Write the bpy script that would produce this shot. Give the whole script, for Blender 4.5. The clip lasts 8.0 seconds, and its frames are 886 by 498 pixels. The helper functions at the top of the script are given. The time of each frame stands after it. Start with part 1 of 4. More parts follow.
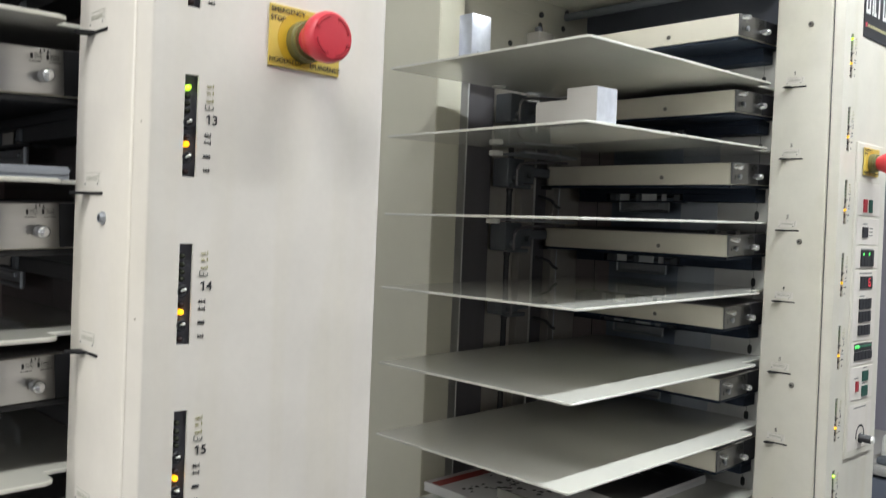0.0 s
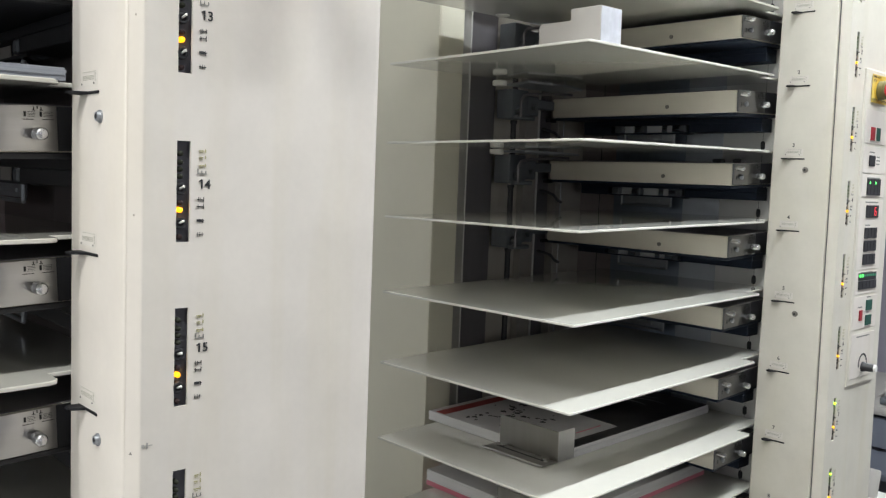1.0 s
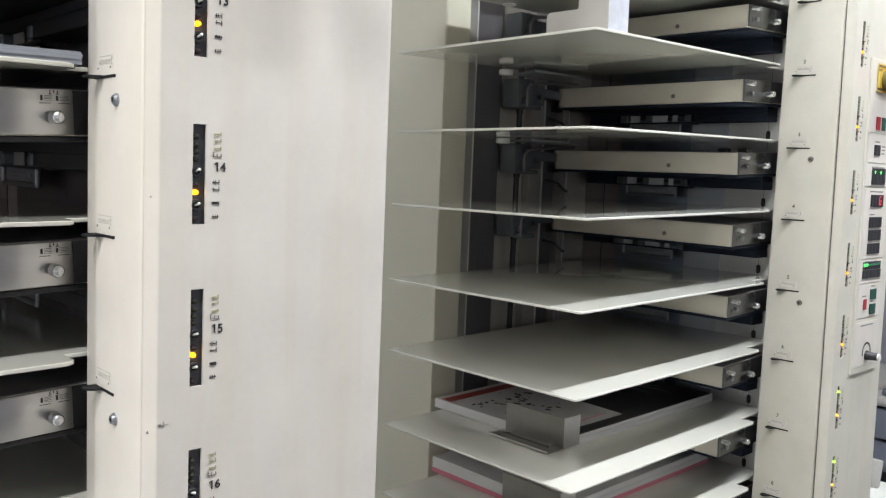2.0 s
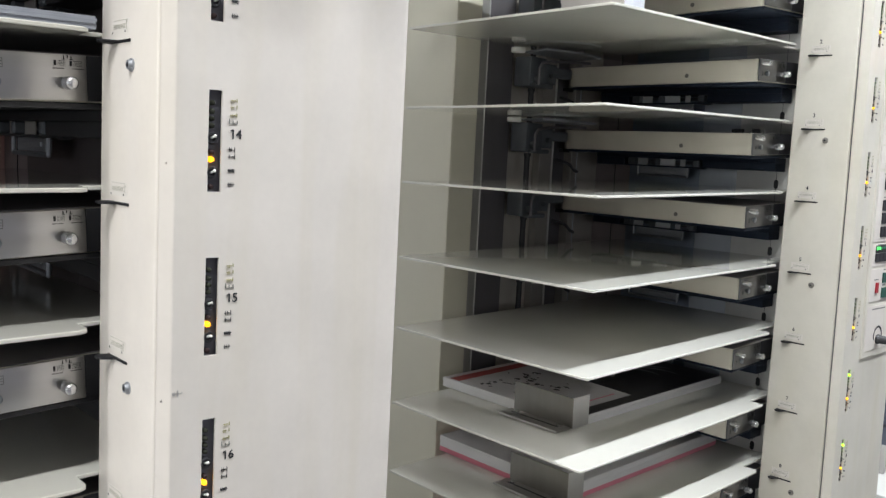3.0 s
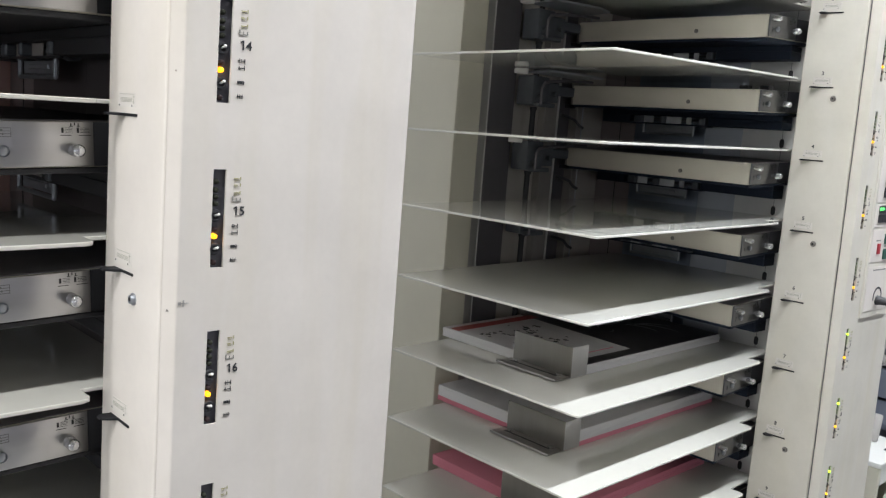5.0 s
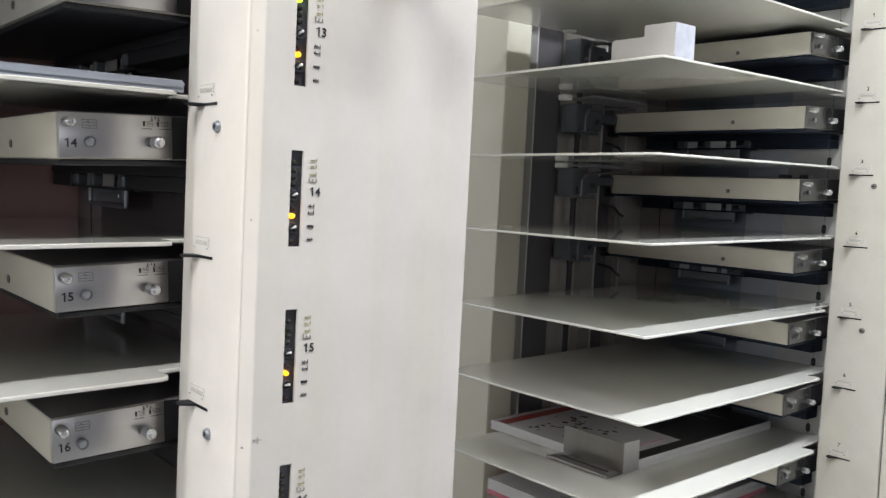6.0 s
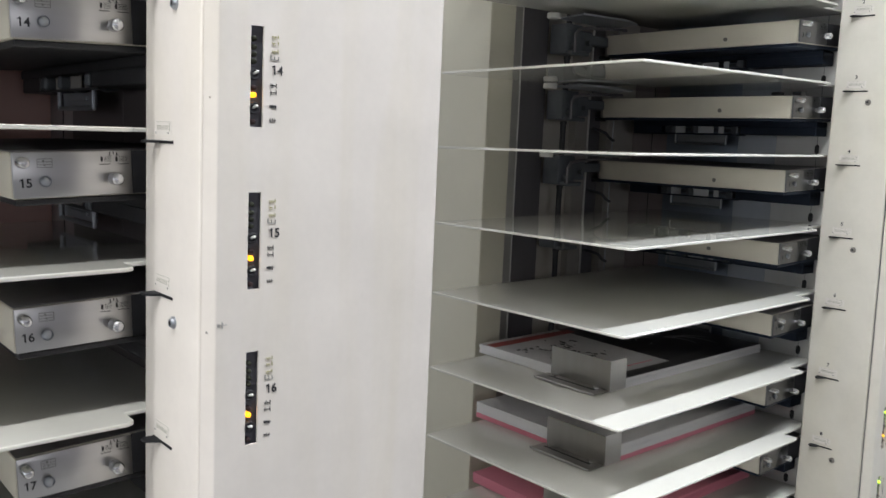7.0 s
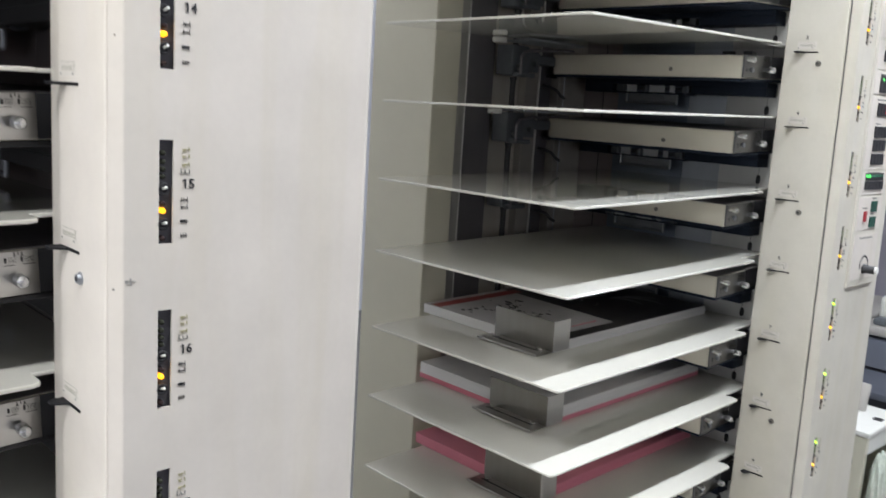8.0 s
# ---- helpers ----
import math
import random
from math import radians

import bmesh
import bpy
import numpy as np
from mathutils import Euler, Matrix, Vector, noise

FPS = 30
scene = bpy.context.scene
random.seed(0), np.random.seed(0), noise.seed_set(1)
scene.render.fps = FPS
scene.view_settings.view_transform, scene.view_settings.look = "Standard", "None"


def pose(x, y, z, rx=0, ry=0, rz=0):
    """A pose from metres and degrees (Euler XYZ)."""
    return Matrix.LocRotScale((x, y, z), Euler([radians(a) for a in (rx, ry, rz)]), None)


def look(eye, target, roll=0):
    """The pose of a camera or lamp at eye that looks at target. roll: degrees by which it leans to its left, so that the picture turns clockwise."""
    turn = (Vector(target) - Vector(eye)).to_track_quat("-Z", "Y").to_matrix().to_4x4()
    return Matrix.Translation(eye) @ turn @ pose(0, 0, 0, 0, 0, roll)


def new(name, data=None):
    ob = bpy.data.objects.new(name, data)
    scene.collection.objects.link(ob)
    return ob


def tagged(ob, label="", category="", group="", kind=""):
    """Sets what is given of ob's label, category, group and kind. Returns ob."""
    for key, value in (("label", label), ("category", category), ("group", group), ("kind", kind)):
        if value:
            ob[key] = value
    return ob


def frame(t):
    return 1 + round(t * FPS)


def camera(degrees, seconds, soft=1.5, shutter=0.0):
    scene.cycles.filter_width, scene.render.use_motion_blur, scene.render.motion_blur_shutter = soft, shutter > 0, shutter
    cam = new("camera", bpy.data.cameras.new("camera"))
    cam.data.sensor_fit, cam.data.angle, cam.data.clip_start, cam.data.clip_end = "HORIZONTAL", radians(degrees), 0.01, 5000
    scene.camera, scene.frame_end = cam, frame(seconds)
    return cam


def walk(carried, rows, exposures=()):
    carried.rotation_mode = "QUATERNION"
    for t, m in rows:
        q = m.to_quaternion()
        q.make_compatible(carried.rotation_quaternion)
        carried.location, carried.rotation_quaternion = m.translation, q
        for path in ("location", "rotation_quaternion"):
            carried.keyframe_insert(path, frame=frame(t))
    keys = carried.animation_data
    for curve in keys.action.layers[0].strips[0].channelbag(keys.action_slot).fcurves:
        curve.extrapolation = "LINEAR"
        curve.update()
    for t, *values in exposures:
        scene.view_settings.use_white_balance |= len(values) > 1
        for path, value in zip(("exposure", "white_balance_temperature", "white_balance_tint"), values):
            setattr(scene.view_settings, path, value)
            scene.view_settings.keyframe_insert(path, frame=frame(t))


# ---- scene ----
cam = camera(54.5, 8.0, 1.25, 0.4)
PATH = [
    (0, (0.5714, -0.2506, 1.3430), (-0.8816, 1.1226, 1.2857), 2.46),
    (0.2, (0.5666, -0.2484, 1.3236), (-0.8914, 1.1184, 1.2456), 2.39),
    (0.5, (0.5662, -0.2473, 1.2994), (-0.8979, 1.1103, 1.1850), 1.97),
    (1, (0.5771, -0.2455, 1.3014), (-0.8800, 1.1149, 1.1393), 2.23),
    (1.5, (0.5815, -0.2494, 1.2976), (-0.8719, 1.1140, 1.1277), 2.46),
    (1.7, (0.5817, -0.2536, 1.2957), (-0.8758, 1.1052, 1.1241), 2.21),
    (2.8, (0.5618, -0.2587, 1.2884), (-0.8992, 1.0917, 1.0833), 3.07),
    (3, (0.5665, -0.2590, 1.2832), (-0.8943, 1.0899, 1.0676), 2.93),
    (3.5, (0.5782, -0.2316, 1.2686), (-0.8669, 1.1296, 1.0262), 2.07),
    (4, (0.5654, -0.2345, 1.2564), (-0.8735, 1.1312, 1.0028), 2.23),
    (4.2, (0.5648, -0.2413, 1.2466), (-0.8776, 1.1180, 0.9783), 2.81),
    (5.3, (0.5702, -0.2724, 1.2430), (-0.8850, 1.0748, 0.9833), 4.73),
    (5.5, (0.5673, -0.2782, 1.2649), (-0.8977, 1.0634, 1.0327), 4.55),
    (5.7, (0.5716, -0.2857, 1.2901), (-0.9154, 1.0372, 1.0937), 4.17),
    (6, (0.5650, -0.2960, 1.2965), (-0.9545, 0.9975, 1.1621), 2.88),
    (6.5, (0.5586, -0.2740, 1.2942), (-0.9735, 1.0022, 1.1397), 1.65),
    (6.7, (0.5599, -0.2629, 1.2828), (-0.9614, 1.0182, 1.0719), 2.51),
    (6.8, (0.5675, -0.2598, 1.2665), (-0.9555, 1.0186, 1.0520), 2.24),
    (7, (0.5724, -0.2667, 1.2419), (-0.9381, 1.0220, 1.0020), 2.49),
    (7.2, (0.5875, -0.2616, 1.2451), (-0.9154, 1.0314, 0.9815), 2.96),
    (7.5, (0.5880, -0.2552, 1.2443), (-0.8965, 1.0590, 0.9817), 2.98),
    (7.8, (0.5763, -0.2344, 1.2417), (-0.8909, 1.0936, 0.9520), 3.35),
    (8, (0.5630, -0.2289, 1.2364), (-0.8688, 1.1282, 0.9077), 3.64),
]
walk(cam, [(t, look(eye, target, roll)) for t, eye, target, roll in PATH],
     [(0.0, -0.53, 6630, 8), (0.5, -0.46, 6630, 8), (1.0, -0.40, 6620, 9), (1.7, -0.34, 6600, 10), (3.0, -0.31, 6500, 11), (8.0, -0.30, 6450, 12)])

# ---- world and lamps ----
world = bpy.data.worlds.new("world")
scene.world = world
world.use_nodes = True
world.node_tree.nodes["Background"].inputs["Color"].default_value = (0.80, 0.86, 1.0, 1)
world.node_tree.nodes["Background"].inputs["Strength"].default_value = 0.02

ROOM_TOP = 2.75


def tube_lamp(x, y, z, length, watts, colour):
    """A row of ceiling tubes along y: an area lamp just below its tube."""
    data = bpy.data.lights.new("tube_light", "AREA")
    data.shape, data.size, data.size_y = "RECTANGLE", 0.05, length
    data.energy, data.color = watts, colour
    ob = new("tube_light", data)
    ob.matrix_world = pose(x, y, z)
    return ob


# rows four and five are added fills: west wall, first tower's post
LAMPS = [(0.50, 1.48, 2.6, 2.4, 86.0), (0.50, -0.90, 2.6, 1.15, 44.0), (3.0, 3.0, 2.6, 3.0, 26.0), (-3.1, 0.7, 2.6, 6.0, 20.0), (-0.14, -3.8, 2.5, 1.4, 175.0), (1.5, -3.6, 2.5, 1.4, 8.0)]
for row in LAMPS:
    tube_lamp(*row, (0.93, 0.99, 1.055) if row[1] > 1.0 else (0.975, 0.995, 1.0))

# fill from an unseen south window, added to brighten the first tower's post
WINDOW = (-1.30, 0.10, 0.95, 2.05)  # x from, x to, sill, head
sky = bpy.data.lights.new("window_light", "AREA")
sky.shape, sky.size, sky.size_y, sky.energy, sky.color = "RECTANGLE", WINDOW[1] - WINDOW[0], WINDOW[3] - WINDOW[2], 16.0, (0.98, 0.985, 1.0)
new("window_light", sky).matrix_world = pose((WINDOW[0] + WINDOW[1]) / 2, -5.58, (WINDOW[2] + WINDOW[3]) / 2, 90, 0, 0)
# a second unseen window, added as fill for the panels and posts
EAST = (-2.3, -0.5, 0.95, 2.05)  # y from, y to, sill, head of the east window
sky = bpy.data.lights.new("window_light", "AREA")
sky.shape, sky.size, sky.size_y, sky.energy, sky.color = "RECTANGLE", EAST[1] - EAST[0], EAST[3] - EAST[2], 20.0, (0.96, 0.98, 1.0)
new("window_light", sky).matrix_world = pose(6.38, (EAST[0] + EAST[1]) / 2, (EAST[2] + EAST[3]) / 2, 90, 0, 90)


# ---- materials ----
def material(name, colour, rough=0.5, metal=0.0, grain=0.05, scale=40.0, stains=0.04, bump=0.02, bump_scale=300.0,
             emit=None, strength=0.0, stretch=(1, 1, 1), rough_var=0.05, coat=0.0, spec=0.5, streak=None):
    """Base colour varied at two scales, roughness that wanders, and a fine relief."""
    m = bpy.data.materials.new(name)
    m.use_nodes = True
    nt = m.node_tree
    b = nt.nodes["Principled BSDF"]
    tc = nt.nodes.new("ShaderNodeTexCoord")
    mp = nt.nodes.new("ShaderNodeMapping")
    mp.inputs["Scale"].default_value = stretch
    nt.links.new(tc.outputs["Object"], mp.inputs["Vector"])

    def noise_node(s, detail):
        n = nt.nodes.new("ShaderNodeTexNoise")
        n.inputs["Scale"].default_value, n.inputs["Detail"].default_value = s, detail
        nt.links.new(mp.outputs["Vector"], n.inputs["Vector"])
        return n

    fine, wide = noise_node(scale, 6.0), noise_node(scale / 9.0, 4.0)
    mix = nt.nodes.new("ShaderNodeMath")
    mix.operation = "MULTIPLY_ADD"
    mix.inputs[1].default_value = grain * 2
    nt.links.new(fine.outputs["Fac"], mix.inputs[0])
    wide_m = nt.nodes.new("ShaderNodeMath")
    wide_m.operation = "MULTIPLY_ADD"
    wide_m.inputs[1].default_value, wide_m.inputs[2].default_value = stains * 2, 1.0 - grain - stains
    nt.links.new(wide.outputs["Fac"], wide_m.inputs[0])
    nt.links.new(wide_m.outputs[0], mix.inputs[2])
    col = nt.nodes.new("ShaderNodeMix")
    col.data_type, col.blend_type = "RGBA", "MULTIPLY"
    col.inputs["Factor"].default_value = 1.0
    col.inputs["A"].default_value = (*colour, 1)
    nt.links.new(mix.outputs[0], col.inputs["B"])
    shade = col.outputs["Result"]
    if streak:  # long faint run marks and handling stains, in the multiplying colour given
        runs = nt.nodes.new("ShaderNodeMapping")
        runs.inputs["Scale"].default_value = (9.0, 26.0, 2.6)
        nt.links.new(tc.outputs["Object"], runs.inputs["Vector"])
        marks = nt.nodes.new("ShaderNodeTexNoise")
        marks.inputs["Scale"].default_value, marks.inputs["Detail"].default_value, marks.inputs["Distortion"].default_value = 1.0, 5.0, 0.6
        nt.links.new(runs.outputs["Vector"], marks.inputs["Vector"])
        band = nt.nodes.new("ShaderNodeMapRange")
        band.inputs["From Min"].default_value, band.inputs["From Max"].default_value = 0.45, 0.75
        nt.links.new(marks.outputs["Fac"], band.inputs["Value"])
        worn = nt.nodes.new("ShaderNodeMix")
        worn.data_type, worn.blend_type = "RGBA", "MULTIPLY"
        worn.inputs["B"].default_value = (*streak, 1)
        nt.links.new(band.outputs["Result"], worn.inputs["Factor"])
        nt.links.new(shade, worn.inputs["A"])
        shade = worn.outputs["Result"]
    nt.links.new(shade, b.inputs["Base Color"])
    rr = nt.nodes.new("ShaderNodeMapRange")
    rr.inputs["To Min"].default_value, rr.inputs["To Max"].default_value = max(0.02, rough - rough_var), min(1.0, rough + rough_var)
    nt.links.new(wide.outputs["Fac"], rr.inputs["Value"])
    nt.links.new(rr.outputs["Result"], b.inputs["Roughness"])
    b.inputs["Metallic"].default_value = metal
    b.inputs["Coat Weight"].default_value = coat
    b.inputs["Specular IOR Level"].default_value = spec
    if bump:
        bn = noise_node(bump_scale, 2.0)
        bu = nt.nodes.new("ShaderNodeBump")
        bu.inputs["Strength"].default_value, bu.inputs["Distance"].default_value = bump, 0.001
        nt.links.new(bn.outputs["Fac"], bu.inputs["Height"])
        nt.links.new(bu.outputs["Normal"], b.inputs["Normal"])
    if emit:
        b.inputs["Emission Color"].default_value = (*emit, 1)
        b.inputs["Emission Strength"].default_value = strength
    return m


PANEL = material("panel_paint", (0.708, 0.66, 0.603), 0.32, 0, 0.03, 150, 0.11, 0.03, 1400, streak=(0.955, 0.945, 0.90))
# yellower and somewhat darker than PANEL, for the second tower
PANEL_YELLOWER = material("yellowed_panel_paint", (0.645, 0.613, 0.535), 0.34, 0, 0.03, 130, 0.13, 0.03, 1400, streak=(0.95, 0.94, 0.89))
CREAM = material("cream_paint", (0.66, 0.635, 0.52), 0.42, 0, 0.02, 60, 0.05, 0.04, 1400)
BOXPAINT = material("warm_cream_paint", (0.70, 0.655, 0.555), 0.40, 0, 0.03, 60, 0.06, 0.05, 1400)
TRAY = material("tray_paint", (0.72, 0.71, 0.645), 0.09, 0, 0.02, 70, 0.05, 0.008, 900, rough_var=0.03, coat=0.7)
PLATE = material("brushed_plate", (0.55, 0.545, 0.54), 0.32, 0.92, 0.07, 80, 0.14, 0.08, 500, stretch=(1.0, 0.06, 1.0))
# brushed plate again, its colour darkened for the dim room it reflects
DIM_PLATE = material("tarnished_plate", (0.19, 0.19, 0.195), 0.3, 1.0, 0.06, 80, 0.12, 0.08, 500, stretch=(1.0, 0.06, 1.0))
# the first tower's side plates, painted dark for the shade in its bay
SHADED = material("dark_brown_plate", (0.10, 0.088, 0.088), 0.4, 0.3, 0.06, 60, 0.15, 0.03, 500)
NAVY = material("navy_grey_plate", (0.095, 0.105, 0.13), 0.4, 0.2, 0.06, 60, 0.12, 0.03, 500)
# blued for the shade deep in the second tower's bay, as PALE_SIDE is
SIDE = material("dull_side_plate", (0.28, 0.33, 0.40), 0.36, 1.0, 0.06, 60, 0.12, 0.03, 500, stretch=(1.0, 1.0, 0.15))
WORN = material("worn_bright_steel", (0.52, 0.52, 0.51), 0.45, 0.5, 0.10, 60, 0.1, 0.2, 400)
DULL = material("dull_zinc_steel", (0.38, 0.40, 0.43), 0.48, 0.9, 0.12, 40, 0.12, 0.2, 300)
CHROME = material("polished_steel", (0.75, 0.75, 0.74), 0.16, 1.0, 0.05, 90, 0.05, 0.0)
DARK = material("dark_painted_steel", (0.06, 0.075, 0.105), 0.45, 0.3, 0.15, 60, 0.15, 0.2, 400)
GREY = material("grey_casting", (0.13, 0.143, 0.158), 0.5, 0.2, 0.15, 60, 0.15, 0.4, 300)
# black rubber lifted and blued for flare over the deep bay's shade
BELT = material("blue_black_rubber", (0.018, 0.026, 0.043), 0.65, 0, 0.2, 60, 0.2, 0.3, 300, spec=0.25)
COLUMN = material("dull_column_steel", (0.43, 0.42, 0.395), 0.42, 0.6, 0.10, 60, 0.12, 0.15, 500, stretch=(1, 1, 0.1))
SCREW = material("browned_screw_steel", (0.24, 0.225, 0.20), 0.5, 0.6, 0.1, 60, 0.1, 0.1)
LEVER = material("black_lever_steel", (0.012, 0.012, 0.014), 0.6, 0, 0.1, 80, 0.1, 0.1, 500, spec=0.2)
SEAM = material("faint_seam", (0.14, 0.14, 0.15), 0.6)
CHANNEL = material("beige_channel", (0.33, 0.31, 0.285), 0.5, 0.1, 0.05, 60, 0.1, 0.1, 500)
# pale stand-in colour for the lit side plate glimpsed between the rollers
LIT_GAP = material("pale_sensor_plate", (0.80, 0.82, 0.83), 0.45, 0, 0.05, 60, 0.1, 0.1, 400)
# the cream paint darkened to olive for the shade under the bay's top
SHADED_CREAM = material("olive_grey_panel", (0.40, 0.385, 0.325), 0.5, 0, 0.03, 60, 0.08, 0.04, 1400)
# palest step of the side plate, lightened where the bay brightens at the post
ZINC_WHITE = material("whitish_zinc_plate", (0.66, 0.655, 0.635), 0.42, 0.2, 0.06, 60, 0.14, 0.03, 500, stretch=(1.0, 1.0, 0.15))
ROSE_GREY = material("brownish_grey_plate", (0.33, 0.285, 0.285), 0.45, 0.1, 0.06, 60, 0.12, 0.03, 500)
GUIDE = material("brushed_guide_steel", (0.29, 0.275, 0.25), 0.30, 1.0, 0.12, 60, 0.10, 0.2, 500, stretch=(1.0, 1.0, 0.08))
# guide steel lightened: the return flange's brighter reflections put into its colour
GUIDE_LIGHT = material("rubbed_guide_steel", (0.52, 0.51, 0.49), 0.42, 0.8, 0.12, 60, 0.12, 0.15, 500, stretch=(1.0, 1.0, 0.08))
BACK_GREY = material("beige_grey_inner_panel", (0.50, 0.475, 0.43), 0.5, 0, 0.05, 50, 0.10, 0.1, 600)
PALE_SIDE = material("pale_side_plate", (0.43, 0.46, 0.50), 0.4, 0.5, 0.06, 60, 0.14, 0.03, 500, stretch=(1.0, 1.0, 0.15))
GUARD = material("dark_brown_guard_plate", (0.185, 0.175, 0.185), 0.4, 0.5, 0.08, 60, 0.15, 0.05, 500, stretch=(1.0, 1.0, 0.15))
BLACK = material("black_plastic", (0.022, 0.022, 0.025), 0.5, 0, 0.15, 80, 0.1, 0.1, 500)
BEIGE = material("rose_inner_panel", (0.72, 0.47, 0.42), 0.5, 0, 0.05, 50, 0.10, 0.1, 600)
INK = material("black_print", (0.025, 0.025, 0.028), 0.6, 0, 0.1, 200, 0.05, 0)
INK_GREY = material("worn_grey_print", (0.23, 0.23, 0.21), 0.6, 0, 0.1, 200, 0.05, 0)
INK_OLIVE = material("faded_olive_print", (0.40, 0.37, 0.20), 0.6, 0, 0.1, 200, 0.05, 0)
STICKER = material("yellowed_sticker", (0.695, 0.655, 0.60), 0.35, 0, 0.03, 100, 0.06, 0)
STICKER_INK = material("faded_grey_print", (0.42, 0.405, 0.34), 0.6, 0, 0.1, 200, 0.05, 0)
YELLOW_DISC = material("worn_yellow_label", (0.56, 0.36, 0.025), 0.4, 0, 0.06, 60, 0.12, 0.05)
OLIVE = material("olive_collar", (0.15, 0.14, 0.055), 0.4, 0.3, 0.1, 60, 0.1, 0.1)
SATIN = material("bright_steel_knob", (0.62, 0.62, 0.63), 0.25, 0.9, 0.04, 90, 0.05, 0.0)
ZINC_BLUE = material("blotched_blue_zinc", (0.62, 0.65, 0.72), 0.28, 0.8, 0.16, 90, 0.25, 0.15, 400)
# blotched zinc, made pale to hold the glint on the guide's end face
BLUISH = material("blotched_zinc_face", (0.80, 0.82, 0.88), 0.32, 0.5, 0.16, 90, 0.25, 0.15, 400)
PALE_METAL = material("pale_dull_metal", (0.47, 0.45, 0.425), 0.5, 0.2, 0.04, 60, 0.06, 0.1, 400)
YELLOW = material("yellow_label", (0.62, 0.46, 0.10), 0.38, 0, 0.04, 60, 0.08, 0.05)
RED = material("red_plastic", (0.58, 0.04, 0.058), 0.35, 0, 0.04, 70, 0.05, 0.1, 400)
WHITE = material("white_plastic", (0.76, 0.76, 0.72), 0.4, 0, 0.03, 60, 0.04, 0.05)
BOARD = material("dark_circuit_board", (0.12, 0.12, 0.14), 0.35, 0, 0.2, 120, 0.2, 0.3, 300)
# unlit green lamps of the second tower, paler for room light on them
LED_ROOM_LIT = material("pale_green_led", (0.085, 0.125, 0.04), 0.4, 0, 0.1, 100, 0.1, 0)
LED_DIM = material("unlit_green_led", (0.028, 0.030, 0.022), 0.6, 0, 0.1, 100, 0.1, 0, spec=0.1)
LED_OFF = material("unlit_red_led", (0.034, 0.022, 0.022), 0.6, 0, 0.1, 100, 0.1, 0, spec=0.1)
LED_AMBER = material("lit_amber_led", (0.9, 0.5, 0.02), 0.3, 0, 0.0, 100, 0.0, 0, emit=(1.0, 0.40, 0.006), strength=3.4)
LED_GREEN = material("lit_green_led", (0.5, 0.9, 0.05), 0.3, 0, 0.0, 100, 0.0, 0, emit=(0.50, 1.0, 0.04), strength=2.9)
LED_KEY = material("lit_green_key_lamp", (0.1, 0.8, 0.15), 0.3, 0, 0.0, 100, 0.0, 0, emit=(0.10, 1.0, 0.16), strength=1.4)
LED_RED = material("lit_red_led", (0.9, 0.05, 0.05), 0.3, 0, 0.0, 100, 0.0, 0, emit=(1.0, 0.03, 0.10), strength=0.5)
DIM_GREEN = material("dim_green_lamp", (0.03, 0.22, 0.12), 0.3, 0, 0.05, 100, 0.05, 0)
KEY_GREEN = material("green_key", (0.012, 0.075, 0.052), 0.4, 0, 0.05, 100, 0.05, 0)
KEY_RED = material("red_key", (0.36, 0.02, 0.03), 0.4, 0, 0.05, 100, 0.05, 0)
PAPER = material("white_paper", (0.78, 0.77, 0.76), 0.7, 0, 0.05, 60, 0.03, 0.15, 900, stretch=(0.1, 0.1, 30.0))
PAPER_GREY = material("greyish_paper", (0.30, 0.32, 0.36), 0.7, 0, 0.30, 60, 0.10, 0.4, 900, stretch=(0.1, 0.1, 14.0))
PAPER_PINK = material("pink_paper", (0.77, 0.275, 0.35), 0.7, 0, 0.06, 60, 0.04, 0.15, 900, stretch=(0.1, 0.1, 30.0))
PRINT_DARK = material("dark_photo_print", (0.035, 0.033, 0.035), 0.3, 0, 0.5, 26, 0.5, 0)
PRINT_LIGHT = material("light_photo_print", (0.62, 0.60, 0.61), 0.32, 0, 0.10, 40, 0.16, 0)
PRINT_RED = material("red_print", (0.36, 0.03, 0.028), 0.32, 0, 0.08, 60, 0.05, 0)
LAMP_TUBE = material("lit_tube", (0.9, 0.9, 0.9), 0.4, 0, 0.0, 50, 0.0, 0, emit=(1.0, 0.97, 0.92), strength=6.0)
WALL = material("lilac_grey_wall_paint", (0.42, 0.40, 0.47), 0.75, 0, 0.03, 12, 0.06, 0.2, 120)
PALE = material("pale_wall_paint", (0.80, 0.83, 0.89), 0.75, 0, 0.03, 12, 0.06, 0.2, 120)
CEIL = material("ceiling_board", (0.70, 0.70, 0.67), 0.85, 0, 0.04, 30, 0.04, 0.4, 200)
FLOOR = material("grey_floor_screed", (0.24, 0.235, 0.23), 0.45, 0, 0.12, 20, 0.15, 0.2, 90)


# ---- mesh helpers ----
def box(bm, x0, x1, y0, y1, z0, z1, bevel=0.0, seg=1):
    m = Matrix.LocRotScale(((x0 + x1) / 2, (y0 + y1) / 2, (z0 + z1) / 2), None, (abs(x1 - x0), abs(y1 - y0), abs(z1 - z0)))
    made = bmesh.ops.create_cube(bm, size=1.0, matrix=m)["verts"]
    if bevel:
        edges = list({e for v in made for e in v.link_edges})
        bmesh.ops.bevel(bm, geom=edges, offset=bevel, segments=seg, profile=0.5, affect="EDGES")
    return bm


